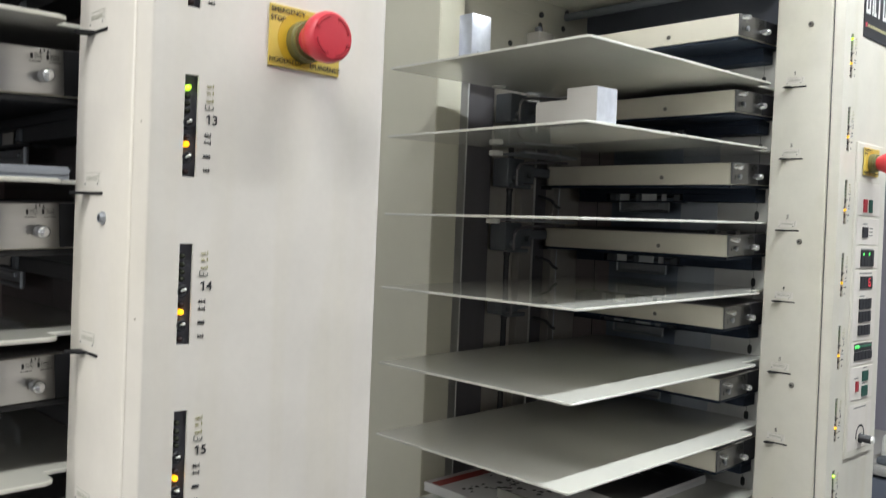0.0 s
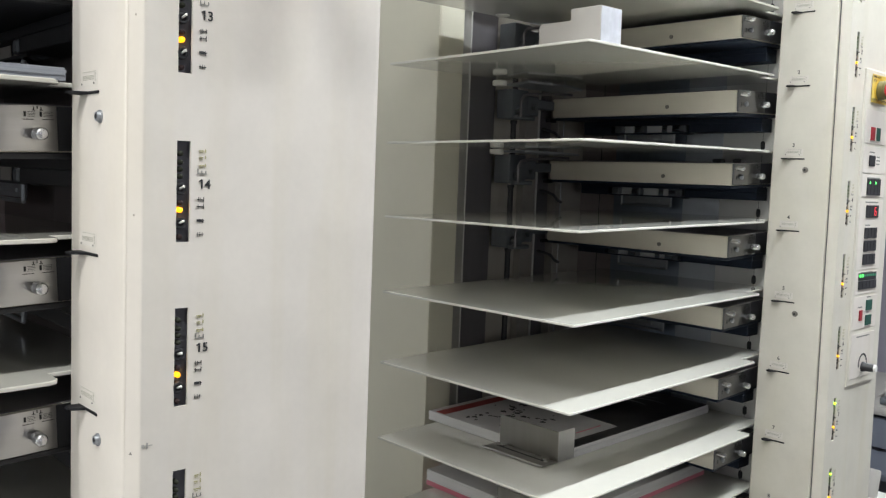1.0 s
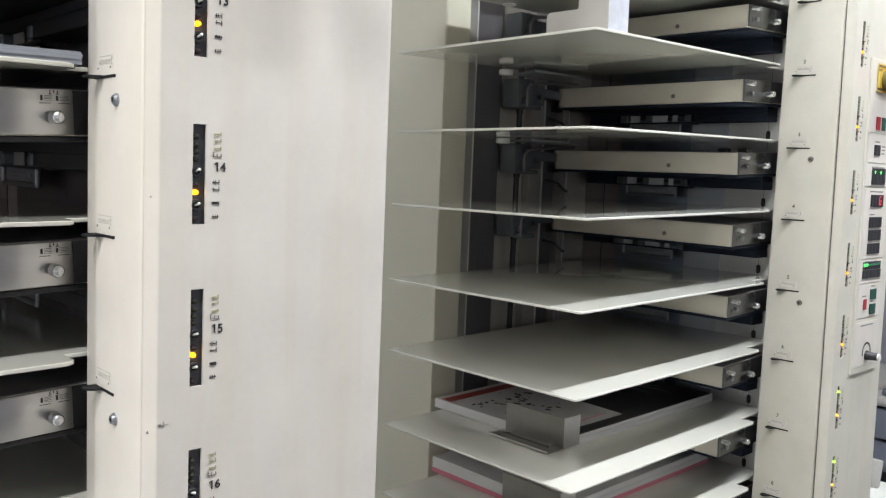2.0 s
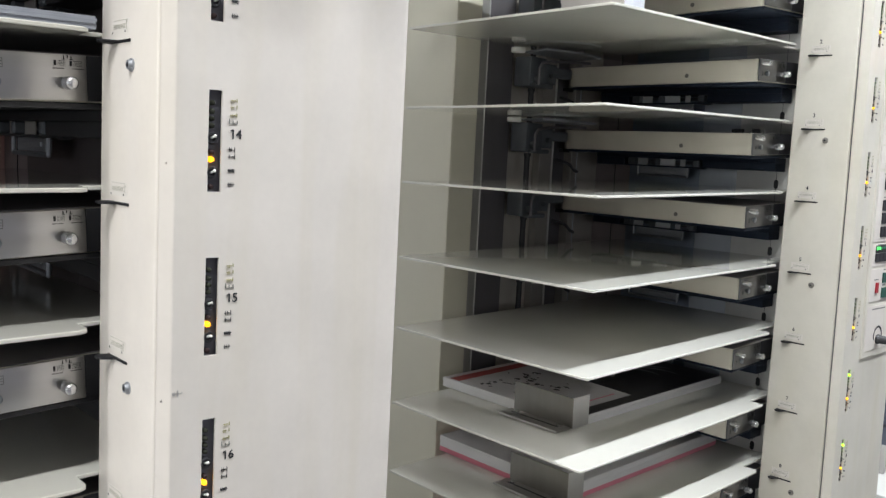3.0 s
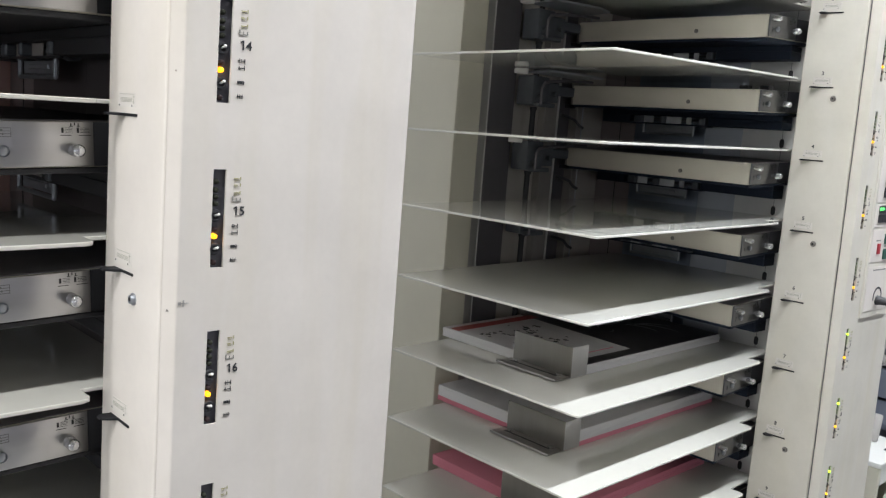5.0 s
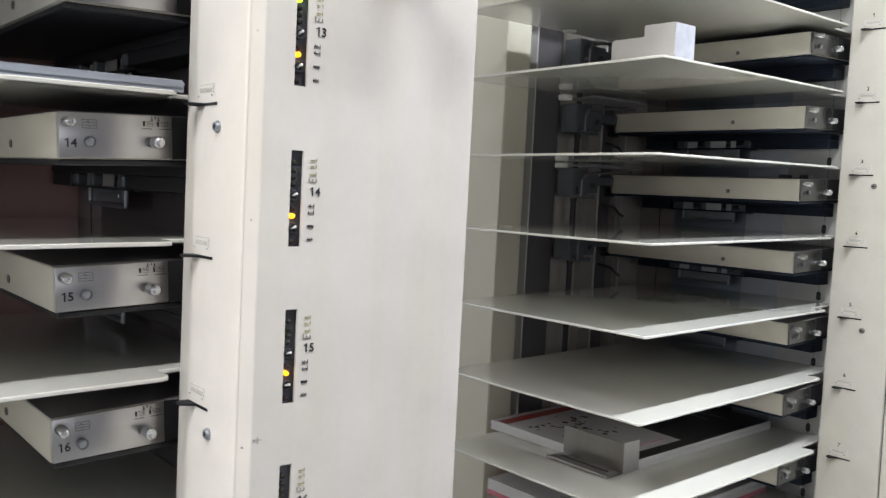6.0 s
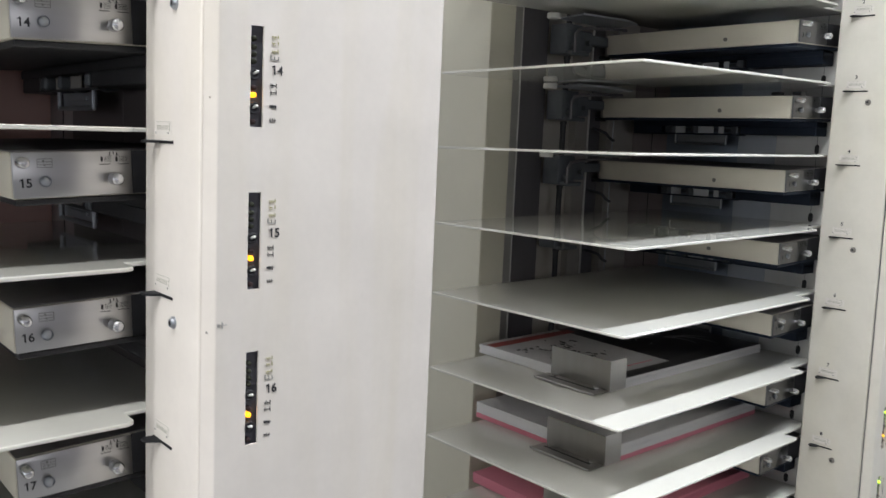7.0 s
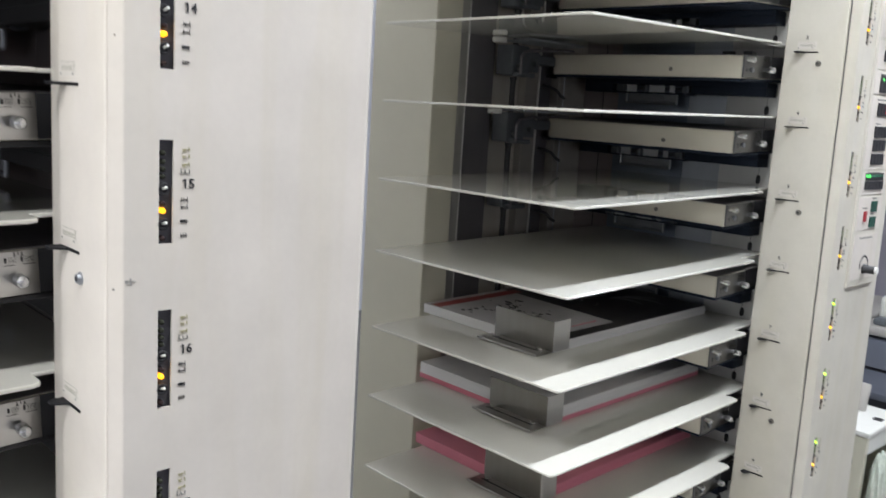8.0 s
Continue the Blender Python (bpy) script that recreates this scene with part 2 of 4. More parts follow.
def rod(bm, a, b, r, seg=14, r2=None, bevel=0.0):
    a, b = Vector(a), Vector(b)
    q = (b - a).to_track_quat("Z", "Y")
    m = Matrix.LocRotScale((a + b) / 2, q, None)
    made = bmesh.ops.create_cone(bm, cap_ends=True, segments=seg, radius1=r, radius2=r if r2 is None else r2, depth=(b - a).length, matrix=m)["verts"]
    if bevel:
        rings = [e for e in {e for v in made for e in v.link_edges} if len(e.link_faces) == 2 and any(len(f.verts) > 4 for f in e.link_faces)]
        bmesh.ops.bevel(bm, geom=rings, offset=bevel, segments=2, profile=0.5, affect="EDGES")
    return bm


def prism(bm, pts, z0, z1, bevel=0.0):
    """A flat outline of (x, y) pairs, raised from z0 to z1."""
    low = [bm.verts.new((x, y, z0)) for x, y in pts]
    high = [bm.verts.new((x, y, z1)) for x, y in pts]
    faces = [bm.faces.new(high), bm.faces.new(low[::-1])]
    n = len(pts)
    faces += [bm.faces.new((low[i], low[(i + 1) % n], high[(i + 1) % n], high[i])) for i in range(n)]
    bmesh.ops.recalc_face_normals(bm, faces=faces)
    if bevel:
        bmesh.ops.bevel(bm, geom=list(faces[0].edges) + list(faces[1].edges), offset=bevel, segments=1, profile=0.5, affect="EDGES")
    return bm


def tube(bm, pts, r, seg=8):
    """A bent tube through the points."""
    for a, b in zip(pts, pts[1:]):
        rod(bm, a, b, r, seg)
    for p in pts[1:-1]:
        bmesh.ops.create_uvsphere(bm, u_segments=seg, v_segments=6, radius=r, matrix=Matrix.Translation(p))
    return bm


def lathe(bm, profile, axis_x, y, z, seg=28):
    """Turns (distance along +x, radius) pairs about an axis along x."""
    rings = []
    for d, r in profile:
        rings.append([bm.verts.new((axis_x + d, y + r * math.cos(2 * math.pi * i / seg), z + r * math.sin(2 * math.pi * i / seg))) for i in range(seg)])
    for a, b in zip(rings, rings[1:]):
        for i in range(seg):
            bm.faces.new((a[i], a[(i + 1) % seg], b[(i + 1) % seg], b[i]))
    bm.faces.new(rings[-1])
    bm.faces.new(rings[0][::-1])
    bmesh.ops.recalc_face_normals(bm, faces=bm.faces)
    return bm


def mesh_of(name, bm, mat):
    me = bpy.data.meshes.new(name)
    bm.to_mesh(me)
    bm.free()
    for p in me.polygons:
        p.use_smooth = True
    me.set_sharp_from_angle(angle=radians(32))
    me.materials.append(mat)
    return me


def B():
    return bmesh.new()


def part(name, bm, mat, parent=None, label="", at=(0, 0, 0)):
    """One mesh object under a thing or a part. bm: a bmesh, or a mesh that alike parts share."""
    me = bm if isinstance(bm, bpy.types.Mesh) else mesh_of(name, bm, mat)
    ob = new(name, me)
    ob.parent = parent
    ob.location = at
    if label:
        tagged(ob, label)
    return ob


def thing(name, label, category, at=(0, 0, 0), rx=0.0, group="", kind=""):
    ob = new(name)
    ob.empty_display_size = 0.05
    ob.matrix_world = pose(*at, rx, 0, 0)
    return tagged(ob, label, category, group, kind)


def lettering(body, size, turn, bold=0.0):
    """Letters of the built-in font as a mesh, standing on a face: turn is the Euler angles in degrees."""
    cu = bpy.data.curves.new("letters", "FONT")
    cu.body, cu.size, cu.align_x, cu.align_y, cu.extrude = body, size, "CENTER", "CENTER", 0.0001
    cu.offset = size * bold
    tmp = bpy.data.objects.new("letters", cu)
    scene.collection.objects.link(tmp)
    me = bpy.data.meshes.new_from_object(tmp)
    bpy.data.objects.remove(tmp)
    if body[0] == "1":  # the upstroke of a leading one
        bm = bmesh.new()
        bm.from_mesh(me)
        x0, top = min(v.co.x for v in bm.verts), max(v.co.y for v in bm.verts)
        prism(bm, [(x0 + 0.02 * size, top), (x0 - 0.17 * size, top - 0.13 * size), (x0 - 0.17 * size, top - 0.22 * size), (x0 + 0.02 * size, top - 0.12 * size)], -0.0001, 0.00012)
        bm.to_mesh(me)
        bm.free()
    me.transform(Euler([radians(a) for a in turn]).to_matrix().to_4x4())
    return me


ON_PANEL, ON_POST = (90, 0, 90), (90, 0, 0)


def text(body, size, turn, mat, parent, at, label="", name="number", bold=0.012):
    me = lettering(body, size, turn, bold)
    me.materials.clear()
    me.materials.append(mat)
    return part(name, me, mat, parent, label, at)


# ---- the collating tower: shared sizes, in the tower's own space (its post stands at y = 0) ----
PITCH = 0.12


def tray_z(i):
    return 1.36 - PITCH * (i - 3)


WIN_Y0, WIN_Y1, WIN_LOW, WIN_HIGH = 0.0325, 0.0428, 0.0115, 0.0838
BOX_X, BOX_Y, BOX_LOW, BOX_HIGH = -0.1315, -0.0955, 0.0687, 0.1052
TRAY_X0, TRAY_X1, TRAY_Y = -0.492, -0.100, -0.534
RISE, DIP = 0.0202, 0.0064  # the trays climb towards the post and dip towards the back
UNEVEN = {1: -0.008, 2: 0.0040, 4: 0.0025, 5: 0.0005, 6: 0.0045, 7: -0.001, 8: 0.002}
SIDE_Y = 0.055
HEAD_TILT = 2.7  # degrees
PIVOT = 1.40  # a front panel that leans does so about this height
POST_Y = 0.0


def front_panel_mesh(fold):
    """A folded sheet with rounded corners and a row of window cut-outs; fold widens its bevelled edge."""
    prof = [(-0.0115 - fold, 0.006), (-0.0113 - fold, 0.0016), (-0.0104 - fold, 0.0005), (-0.0096 - fold, 0.0003), (-0.0010, 0.0068), (-0.0003, 0.0074), (0.0, 0.0082)]
    prof += [(0, WIN_Y0), (0, WIN_Y1)]
    prof += [(-0.006 + 0.006 * math.cos(a), 0.208 + 0.006 * math.sin(a)) for a in [math.pi / 2 * i / 5 for i in range(6)]]
    prof += [(-0.045, 0.214)]
    col = prof.index((0, WIN_Y0))
    zs = [0.05, 1.93]
    for i in range(1, 11):
        zs += [tray_z(i) + WIN_LOW, tray_z(i) + WIN_HIGH]
    zs.sort()
    bm = B()
    grid = [[bm.verts.new((x, y, z)) for x, y in prof] for z in zs]
    for r in range(len(zs) - 1):
        for c in range(len(prof) - 1):
            if c == col and r % 2 == 1:
                continue
            bm.faces.new((grid[r][c], grid[r][c + 1], grid[r + 1][c + 1], grid[r + 1][c]))
    bmesh.ops.recalc_face_normals(bm, faces=bm.faces)
    return bm


def tray_mesh(short=0.0):
    r, pts = 0.006, []
    pts += [(TRAY_X0, TRAY_Y)]
    pts += [(TRAY_X1 - r + r * math.sin(a), TRAY_Y + r - r * math.cos(a)) for a in [math.pi / 2 * i / 4 for i in range(5)]]
    pts += [(TRAY_X1, -0.020 - short), (TRAY_X1 - 0.003, -0.014 - short), (TRAY_X1 - 0.007, -0.012 - short), (TRAY_X1 - 0.028, -0.012 - short), (TRAY_X1 - 0.028, SIDE_Y - 0.001), (TRAY_X0, SIDE_Y - 0.001)]
    bm = prism(B(), pts, -0.0036, 0.0, 0.0007)
    for v in bm.verts:
        v.co.z += tray_lift(v.co.x, v.co.y)
    return bm


def tray_lift(x, y):
    return RISE * (y - TRAY_Y) - DIP * (TRAY_X1 - x)


SHARED = {}


def shared(key, make, mat):
    if key not in SHARED:
        SHARED[key] = mesh_of(key, make(), mat)
    return SHARED[key]


def thumb_screw(r, length):
    bm = B()
    lathe(bm, [(0, r * 0.62), (0.003, r * 0.62), (0.003, r), (0.004, r * 1.04), (length - 0.003, r * 1.0), (length - 0.0016, r * 0.9), (length - 0.0005, r * 0.66), (length, r * 0.3)], 0, 0, 0, 18)
    return bm


def glyphs(rows, turn):
    """Plain bars of (u0, u1, v0, v1), u along the face and v upwards; turn: "x" faces +x, "y" faces -y."""
    bm = B()
    for u0, u1, v0, v1 in rows:
        if turn == "x":
            box(bm, 0, 0.00025, u0, u1, v0, v1)
        else:
            box(bm, u0, u1, -0.00025, 0, v0, v1)
    return bm


def feed_unit(tower, i, number, plate):
    """The feed head above a tray: a folded cover, a brushed end plate with screws, a black roller beam under it."""
    z = tray_z(i) + (0.0045 if number == 1 else 0.0)
    lo, hi = BOX_LOW, BOX_HIGH
    unit = part("feed_unit", shared("feed_unit", lambda: box(B(), -0.523, BOX_X - 0.003, BOX_Y, 0.054, lo, hi, 0.0025, 2), BOXPAINT), BOXPAINT, tower,
                "cream painted feed head with a brushed steel end", (0, 0, z))
    part("end_plate", shared("end_plate_" + plate.name, lambda: box(B(), BOX_X - 0.003, BOX_X, BOX_Y + 0.001, -0.004, lo + 0.001, hi - 0.0003, 0.0009, 2), plate), plate, unit, "brushed steel end plate")
    part("end_block", shared("end_block", lambda: box(B(), BOX_X - 0.003, BOX_X - 0.001, -0.0038, 0.054, lo + 0.001, hi - 0.0005), BLACK), BLACK, unit, "dark end of the feed head")
    # darker than the cream cover it lies on
    part("top_plate", shared("top_plate", lambda: box(B(), -0.520, BOX_X - 0.004, BOX_Y + 0.0015, 0.0535, hi, hi + 0.0006), GUARD), GUARD, unit, "thin dark sheet on top of the feed head")
    rubber = BLACK if plate is PLATE else BELT
    part("belt_plate", shared("belt_plate_" + rubber.name, lambda: box(B(), -0.521, BOX_X - 0.004, BOX_Y + 0.003, 0.053, lo - 0.005, lo - 0.0002, 0.001), rubber), rubber, unit, "dark rubber underside")
    part("thumb_screw", shared("thumb_screw_a", lambda: thumb_screw(0.0042, 0.017), SATIN), SATIN, unit, "", (BOX_X, BOX_Y + 0.0062, hi - 0.0078))
    part("thumb_screw", shared("thumb_screw_b", lambda: thumb_screw(0.0043, 0.005), DULL), DULL, unit, "", (BOX_X, BOX_Y + 0.0232, hi - 0.0228))
    part("thumb_screw", shared("thumb_screw_c", lambda: thumb_screw(0.0050, 0.016), SATIN), SATIN, unit, "", (BOX_X, BOX_Y + 0.0752, hi - 0.0222))
    mark = part("pictogram", shared("pictogram_a", lambda: glyphs([(0, 0.0115, 0.0066, 0.0071), (0, 0.0115, 0.0043, 0.0048), (0, 0.0115, 0.0022, 0.0027), (0, 0.0115, 0, 0.0006), (0, 0.0004, 0, 0.007), (0.0111, 0.0115, 0, 0.007), (0.005, 0.0062, 0.0014, 0.003), (0.004, 0.0055, 0.0046, 0.0060)], "x"), INK_GREY),
         INK_GREY, unit, "", (BOX_X + 0.0001, BOX_Y + 0.0185, hi - 0.0125))
    tagged(mark, kind="stuff")
    rows = [(0, 0.0017, 0.003, 0.007), (0.0028, 0.0086, 0.003, 0.0032), (0.0028, 0.0086, 0.0042, 0.0045), (0.0028, 0.0086, 0.0054, 0.0057), (0.0028, 0.0086, 0.0066, 0.0069)]
    rows += [(0.0118, 0.0135, 0.003, 0.007)] + [(0.0145, 0.0215, 0.003 + 0.0012 * k, 0.0033 + 0.0012 * k) for k in range(4)]
    rows += [(-0.001, 0.0075, 0.0007, 0.0012), (0.0135, 0.0225, 0.0007, 0.0012), (0.007, 0.0078, 0.0082, 0.0108), (0.0098, 0.0106, 0.0088, 0.0112), (0.0126, 0.0134, 0.0082, 0.0105), (0.0062, 0.0088, 0.0078, 0.0083), (0.0118, 0.0146, 0.0078, 0.0083)]
    mark = part("pictogram", shared("pictogram_b", lambda: glyphs(rows, "x"), INK), INK, unit, "", (BOX_X + 0.0001, BOX_Y + 0.0665, hi - 0.0120))
    tagged(mark, kind="stuff")
    text(str(number), 0.0094, ON_PANEL, INK, unit, (BOX_X + 0.0002, BOX_Y + 0.0100, hi - 0.0243), bold=0.020)
    part("cover_screw", shared("cover_screw", lambda: rod(rod(B(), (0, 0, 0), (0, -0.0012, 0), 0.0036, 14), (0, -0.0012, 0), (0, -0.0016, 0), 0.002, 6), SCREW), SCREW, unit, "", (-0.2645, BOX_Y, lo + 0.013))
    for x in ((-0.178, -0.141) if number == 4 else ()):
        part("stop_pad", shared("stop_pad", lambda: box(B(), -0.008, 0.008, -0.004, 0.012, 0, 0.007, 0.001), BLACK), BLACK, unit, "", (x, BOX_Y + 0.03, hi))
    def beam():
        bm = B()
        box(bm, -0.530, -0.145, 0.014, 0.053, 0.0592, 0.0688, 0.001)
        box(bm, -0.530, -0.462, 0.016, 0.053, 0.0435, 0.0593, 0.001)
        box(bm, -0.288, -0.145, 0.0145, 0.053, 0.0450, 0.0593, 0.001)
        box(bm, -0.463, -0.287, 0.020, 0.024, 0.0432, 0.0458, 0.0005)
        return bm
    part("roller_beam", shared("roller_beam_" + rubber.name, beam, rubber), rubber, unit, "black roller beam" if rubber is BLACK else "blue-black roller beam")
    def rollers():
        bm = B()
        for x0, x1 in ((-0.456, -0.432), (-0.396, -0.381), (-0.311, -0.291)):
            rod(bm, (x0, 0.036, 0.0525), (x1, 0.036, 0.0525), 0.0105, 16, None, 0.0015)
            box(bm, x0 + 0.003, x1 - 0.003, 0.014, 0.036, 0.0455, 0.0590, 0.002)
        rod(bm, (-0.462, 0.036, 0.0525), (-0.288, 0.036, 0.0525), 0.003, 8)
        return bm
    part("feed_roller", shared("feed_roller", rollers, GREY), GREY, unit, "dark grey feed rollers on a shaft")
    # added plates filling the roller gaps, imitating the lit side plate behind
    for x0, x1 in ((-0.443, -0.417), (-0.401, -0.355), (-0.344, -0.333)):
        part("sensor_plate", box(B(), x0 + 0.004, x1 + 0.004, 0.0250, 0.0265, 0.0445, 0.0590, 0.0004), CHANNEL if rubber is BLACK else LIT_GAP, unit, "added beige plate for the gap between rollers" if rubber is BLACK else "pale sensor plate")
    def rail():
        bm = B()
        for x in (-0.438, -0.326):
            rod(bm, (x, 0.03, 0.026), (x, 0.03, 0.0435), 0.0024, 8)
        rod(bm, (-0.438, 0.03, 0.026), (-0.326, 0.03, 0.026), 0.0024, 8)
        box(bm, -0.434, -0.330, 0.0325, 0.0345, 0.029, 0.0425, 0.0005)
        box(bm, -0.412, -0.352, 0.0300, 0.0325, 0.034, 0.0385, 0.0005)
        return bm
    part("sheet_guide", shared("sheet_guide", rail, DULL), DULL, unit, "thin zinc sheet guide")
    # the heads climb towards the post; their beams hang level
    tilt = Matrix.Translation((0, BOX_Y, 0.0866)) @ Matrix.Rotation(radians(HEAD_TILT), 4, "X") @ Matrix.Translation((0, -BOX_Y, -0.0866))
    unit.matrix_basis = Matrix.Translation((0, 0, z)) @ tilt
    for piece in unit.children:
        if piece.name.split(".")[0] in ("roller_beam", "feed_roller", "sensor_plate", "sheet_guide"):
            piece.matrix_basis = tilt.inverted()
    return unit


def valve_unit(tower, i):
    """The suction valve behind a tray, with its bent pipe and its black plunger."""
    z = tray_z(i)
    def casting():
        bm = B()
        box(bm, -0.545, -0.505, -0.218, -0.172, -0.064, -0.010, 0.003, 2)
        box(bm, -0.540, -0.512, -0.172, -0.135, -0.055, -0.018, 0.002)
        box(bm, -0.535, -0.515, -0.135, -0.085, -0.040, -0.022, 0.002)
        rod(bm, (-0.505, -0.2, -0.05), (-0.495, -0.2, -0.05), 0.007, 10)
        rod(bm, (-0.508, -0.155, -0.04), (-0.500, -0.155, -0.04), 0.005, 10)
        box(bm, -0.506, -0.492, -0.214, -0.165, -0.066, -0.058, 0.002)
        return bm
    unit = part("suction_valve", shared("suction_valve", casting, GREY), GREY, tower, "grey cast suction valve", (0, -0.014, z + 0.002))
    part("bent_pipe", shared("bent_pipe", lambda: tube(B(), [(-0.488, -0.212, -0.062), (-0.488, -0.212, -0.032), (-0.487, -0.205, -0.022), (-0.484, -0.185, -0.018), (-0.475, -0.12, -0.013), (-0.47, -0.09, -0.012)], 0.0026, 10), GUARD), GUARD, unit, "bent metal pipe")
    part("plunger", shared("plunger", lambda: rod(rod(B(), (-0.525, -0.19, -0.066), (-0.525, -0.19, -0.072), 0.0068, 12), (-0.525, -0.19, -0.071), (-0.525, -0.19, -0.1295), 0.0054, 12), BLACK), BLACK, unit, "black plunger rod")
    part("carrier_plate", shared("carrier_plate", lambda: prism(B(), [(-0.50, -0.24), (-0.43, -0.26), (-0.415, -0.16), (-0.43, -0.11), (-0.50, -0.10)], -0.0078, -0.0044), DULL), DULL, unit, "flat zinc plate under the tray")
    part("buffer", shared("buffer", lambda: rod(B(), (-0.475, -0.285, -0.0045), (-0.475, -0.285, -0.0135), 0.0125, 18, None, 0.0015), WHITE), WHITE, unit, "white plastic buffer")
    def cable():
        return tube(B(), [(-0.53, -0.10, -0.075), (-0.525, -0.085, -0.078), (-0.52, -0.07, -0.083), (-0.515, -0.062, -0.094), (-0.51, -0.055, -0.098)], 0.0028, 6)
    part("cable", shared("valve_cable", cable, BLACK), BLACK, unit, "short black cable")
    part("clip", shared("clip", lambda: box(B(), -0.55, -0.54, -0.07, -0.045, -0.060, -0.053, 0.001), BLACK), BLACK, unit)
    return unit


def indicator(tower, i, number, lit_green, lean):
    """A slot in the panel with a row of lamps and two small switches on a dark board, with its markings."""
    z = tray_z(i)
    def recess():
        bm = B()
        box(bm, -0.012, -0.0045, WIN_Y0 - 0.004, WIN_Y1 + 0.004, WIN_LOW - 0.004, WIN_HIGH + 0.004)
        return bm
    unit = part("indicator_strip", shared("indicator_strip", recess, BOARD), BOARD, tower, "dark slot with lamps and switches", (lean * (PIVOT - z - 0.05), 0, z))
    mid, h = (WIN_Y0 + WIN_Y1) / 2 - 0.0018, WIN_HIGH - WIN_LOW

    def level(f):
        return WIN_HIGH - f * h
    def lamp(out=0.0):
        return lathe(B(), [(0, 0.0020), (0.0030 + out, 0.0020), (0.0043 + out, 0.0016), (0.0051 + out, 0.0008)], -0.0045, 0, 0, 12)
    for f, on in ((0.125, 1), (0.21, 2), (0.28, 2), (0.35, 2), (0.61, 0), (0.68, 3), (0.95, 0)):
        mat = LED_OFF if f > 0.5 else LED_ROOM_LIT if lean else LED_DIM
        if on == 1 and lit_green:
            mat = LED_GREEN
        if on == 3:
            mat = LED_AMBER
        out = 0.0018 if lean and mat in (LED_GREEN, LED_AMBER) else 0.0  # the lit ones of the leaning panel stand proud
        part("lamp", shared("lamp_%s_%d" % (mat.name, out > 0), lambda: lamp(out), mat), mat, unit, {LED_GREEN: "lit green lamp", LED_AMBER: "lit amber lamp"}.get(mat, ""), (0, mid, level(f)))
    def toggle():
        bm = B()
        lathe(bm, [(0, 0.0046), (0.0035, 0.0046), (0.0045, 0.0040), (0.0045, 0.0026), (0.0020, 0.0022), (0.0020, 0.0004)], -0.0045, 0, 0, 16)
        return bm
    def lever():
        bm = B()
        rod(bm, (-0.002, 0, 0), (0.0028, 0.0006, 0.0015), 0.0008, 8, 0.0009)
        bmesh.ops.create_uvsphere(bm, u_segments=10, v_segments=6, radius=0.0011, matrix=Matrix.Translation((0.0028, 0.0006, 0.0015)))
        return bm
    for f in (0.47, 0.81):
        part("switch", shared("switch", toggle, BLACK), BLACK, unit, "", (0, mid, level(f)))
        tip = SCREW if lean else WHITE
        part("switch_lever", shared("switch_lever_" + tip.name, lever, tip), tip, unit, "", (0, mid, level(f)))
    y0 = 0.0480
    pale = []
    for f, w in ((0.09, 0.004), (0.155, 0.003), (0.235, 0.0045)):
        pale += [(0.001, 0.001 + w, level(f) - 0.0004, level(f) + 0.0004), (0.0058, 0.0066, level(f) - 0.0012, level(f) + 0.0014), (0.0015, 0.004, level(f) - 0.0016, level(f) - 0.0011)]
    part("marking", shared("marking_pale", lambda: glyphs(pale, "x"), INK_OLIVE), INK_OLIVE, unit, "", (0.0003, y0, 0))
    dark = [(0, 0.007, level(0.322), level(0.322) + 0.0006), (0, 0.0008, level(0.322), level(0.27)), (0.003, 0.0037, level(0.322), level(0.285)), (0.0062, 0.007, level(0.322), level(0.285))]
    part("marking", shared("marking_grey", lambda: glyphs(dark, "x"), INK_GREY), INK_GREY, unit, "", (0.0003, y0, 0))
    low = []
    t = 0.00028
    for f, bars in ((0.575, 2), (0.645, 1)):
        c = level(f)
        low += [(0.0, 0.0052, c - t, c + t), (0.0050, 0.0055, c - 0.0018, c + 0.0018)] + [(0.0008 + 0.0014 * k, 0.0012 + 0.0014 * k, c - 0.0015, c + 0.0015) for k in range(bars)]
    c = level(0.785)
    low += [(0.0, 0.0042, c - 0.0010, c + 0.0010), (0.0045, 0.0052, c - 0.0018, c + 0.0012), (0.0052, 0.0060, c - t, c + t)]
    c = level(0.925)
    low += [(0.0, 0.0055, c - t, c + t)] + [(0.0006 + 0.0018 * k, 0.0010 + 0.0018 * k, c - 0.0015, c + 0.0015) for k in range(3)]
    part("marking", shared("marking_dark", lambda: glyphs(low, "x"), INK), INK, unit, "", (0.0003, y0, 0))
    text(str(number), 0.0094, ON_PANEL, INK, unit, (0.0004, 0.0540, level(0.425)), bold=0.016)
    return unit


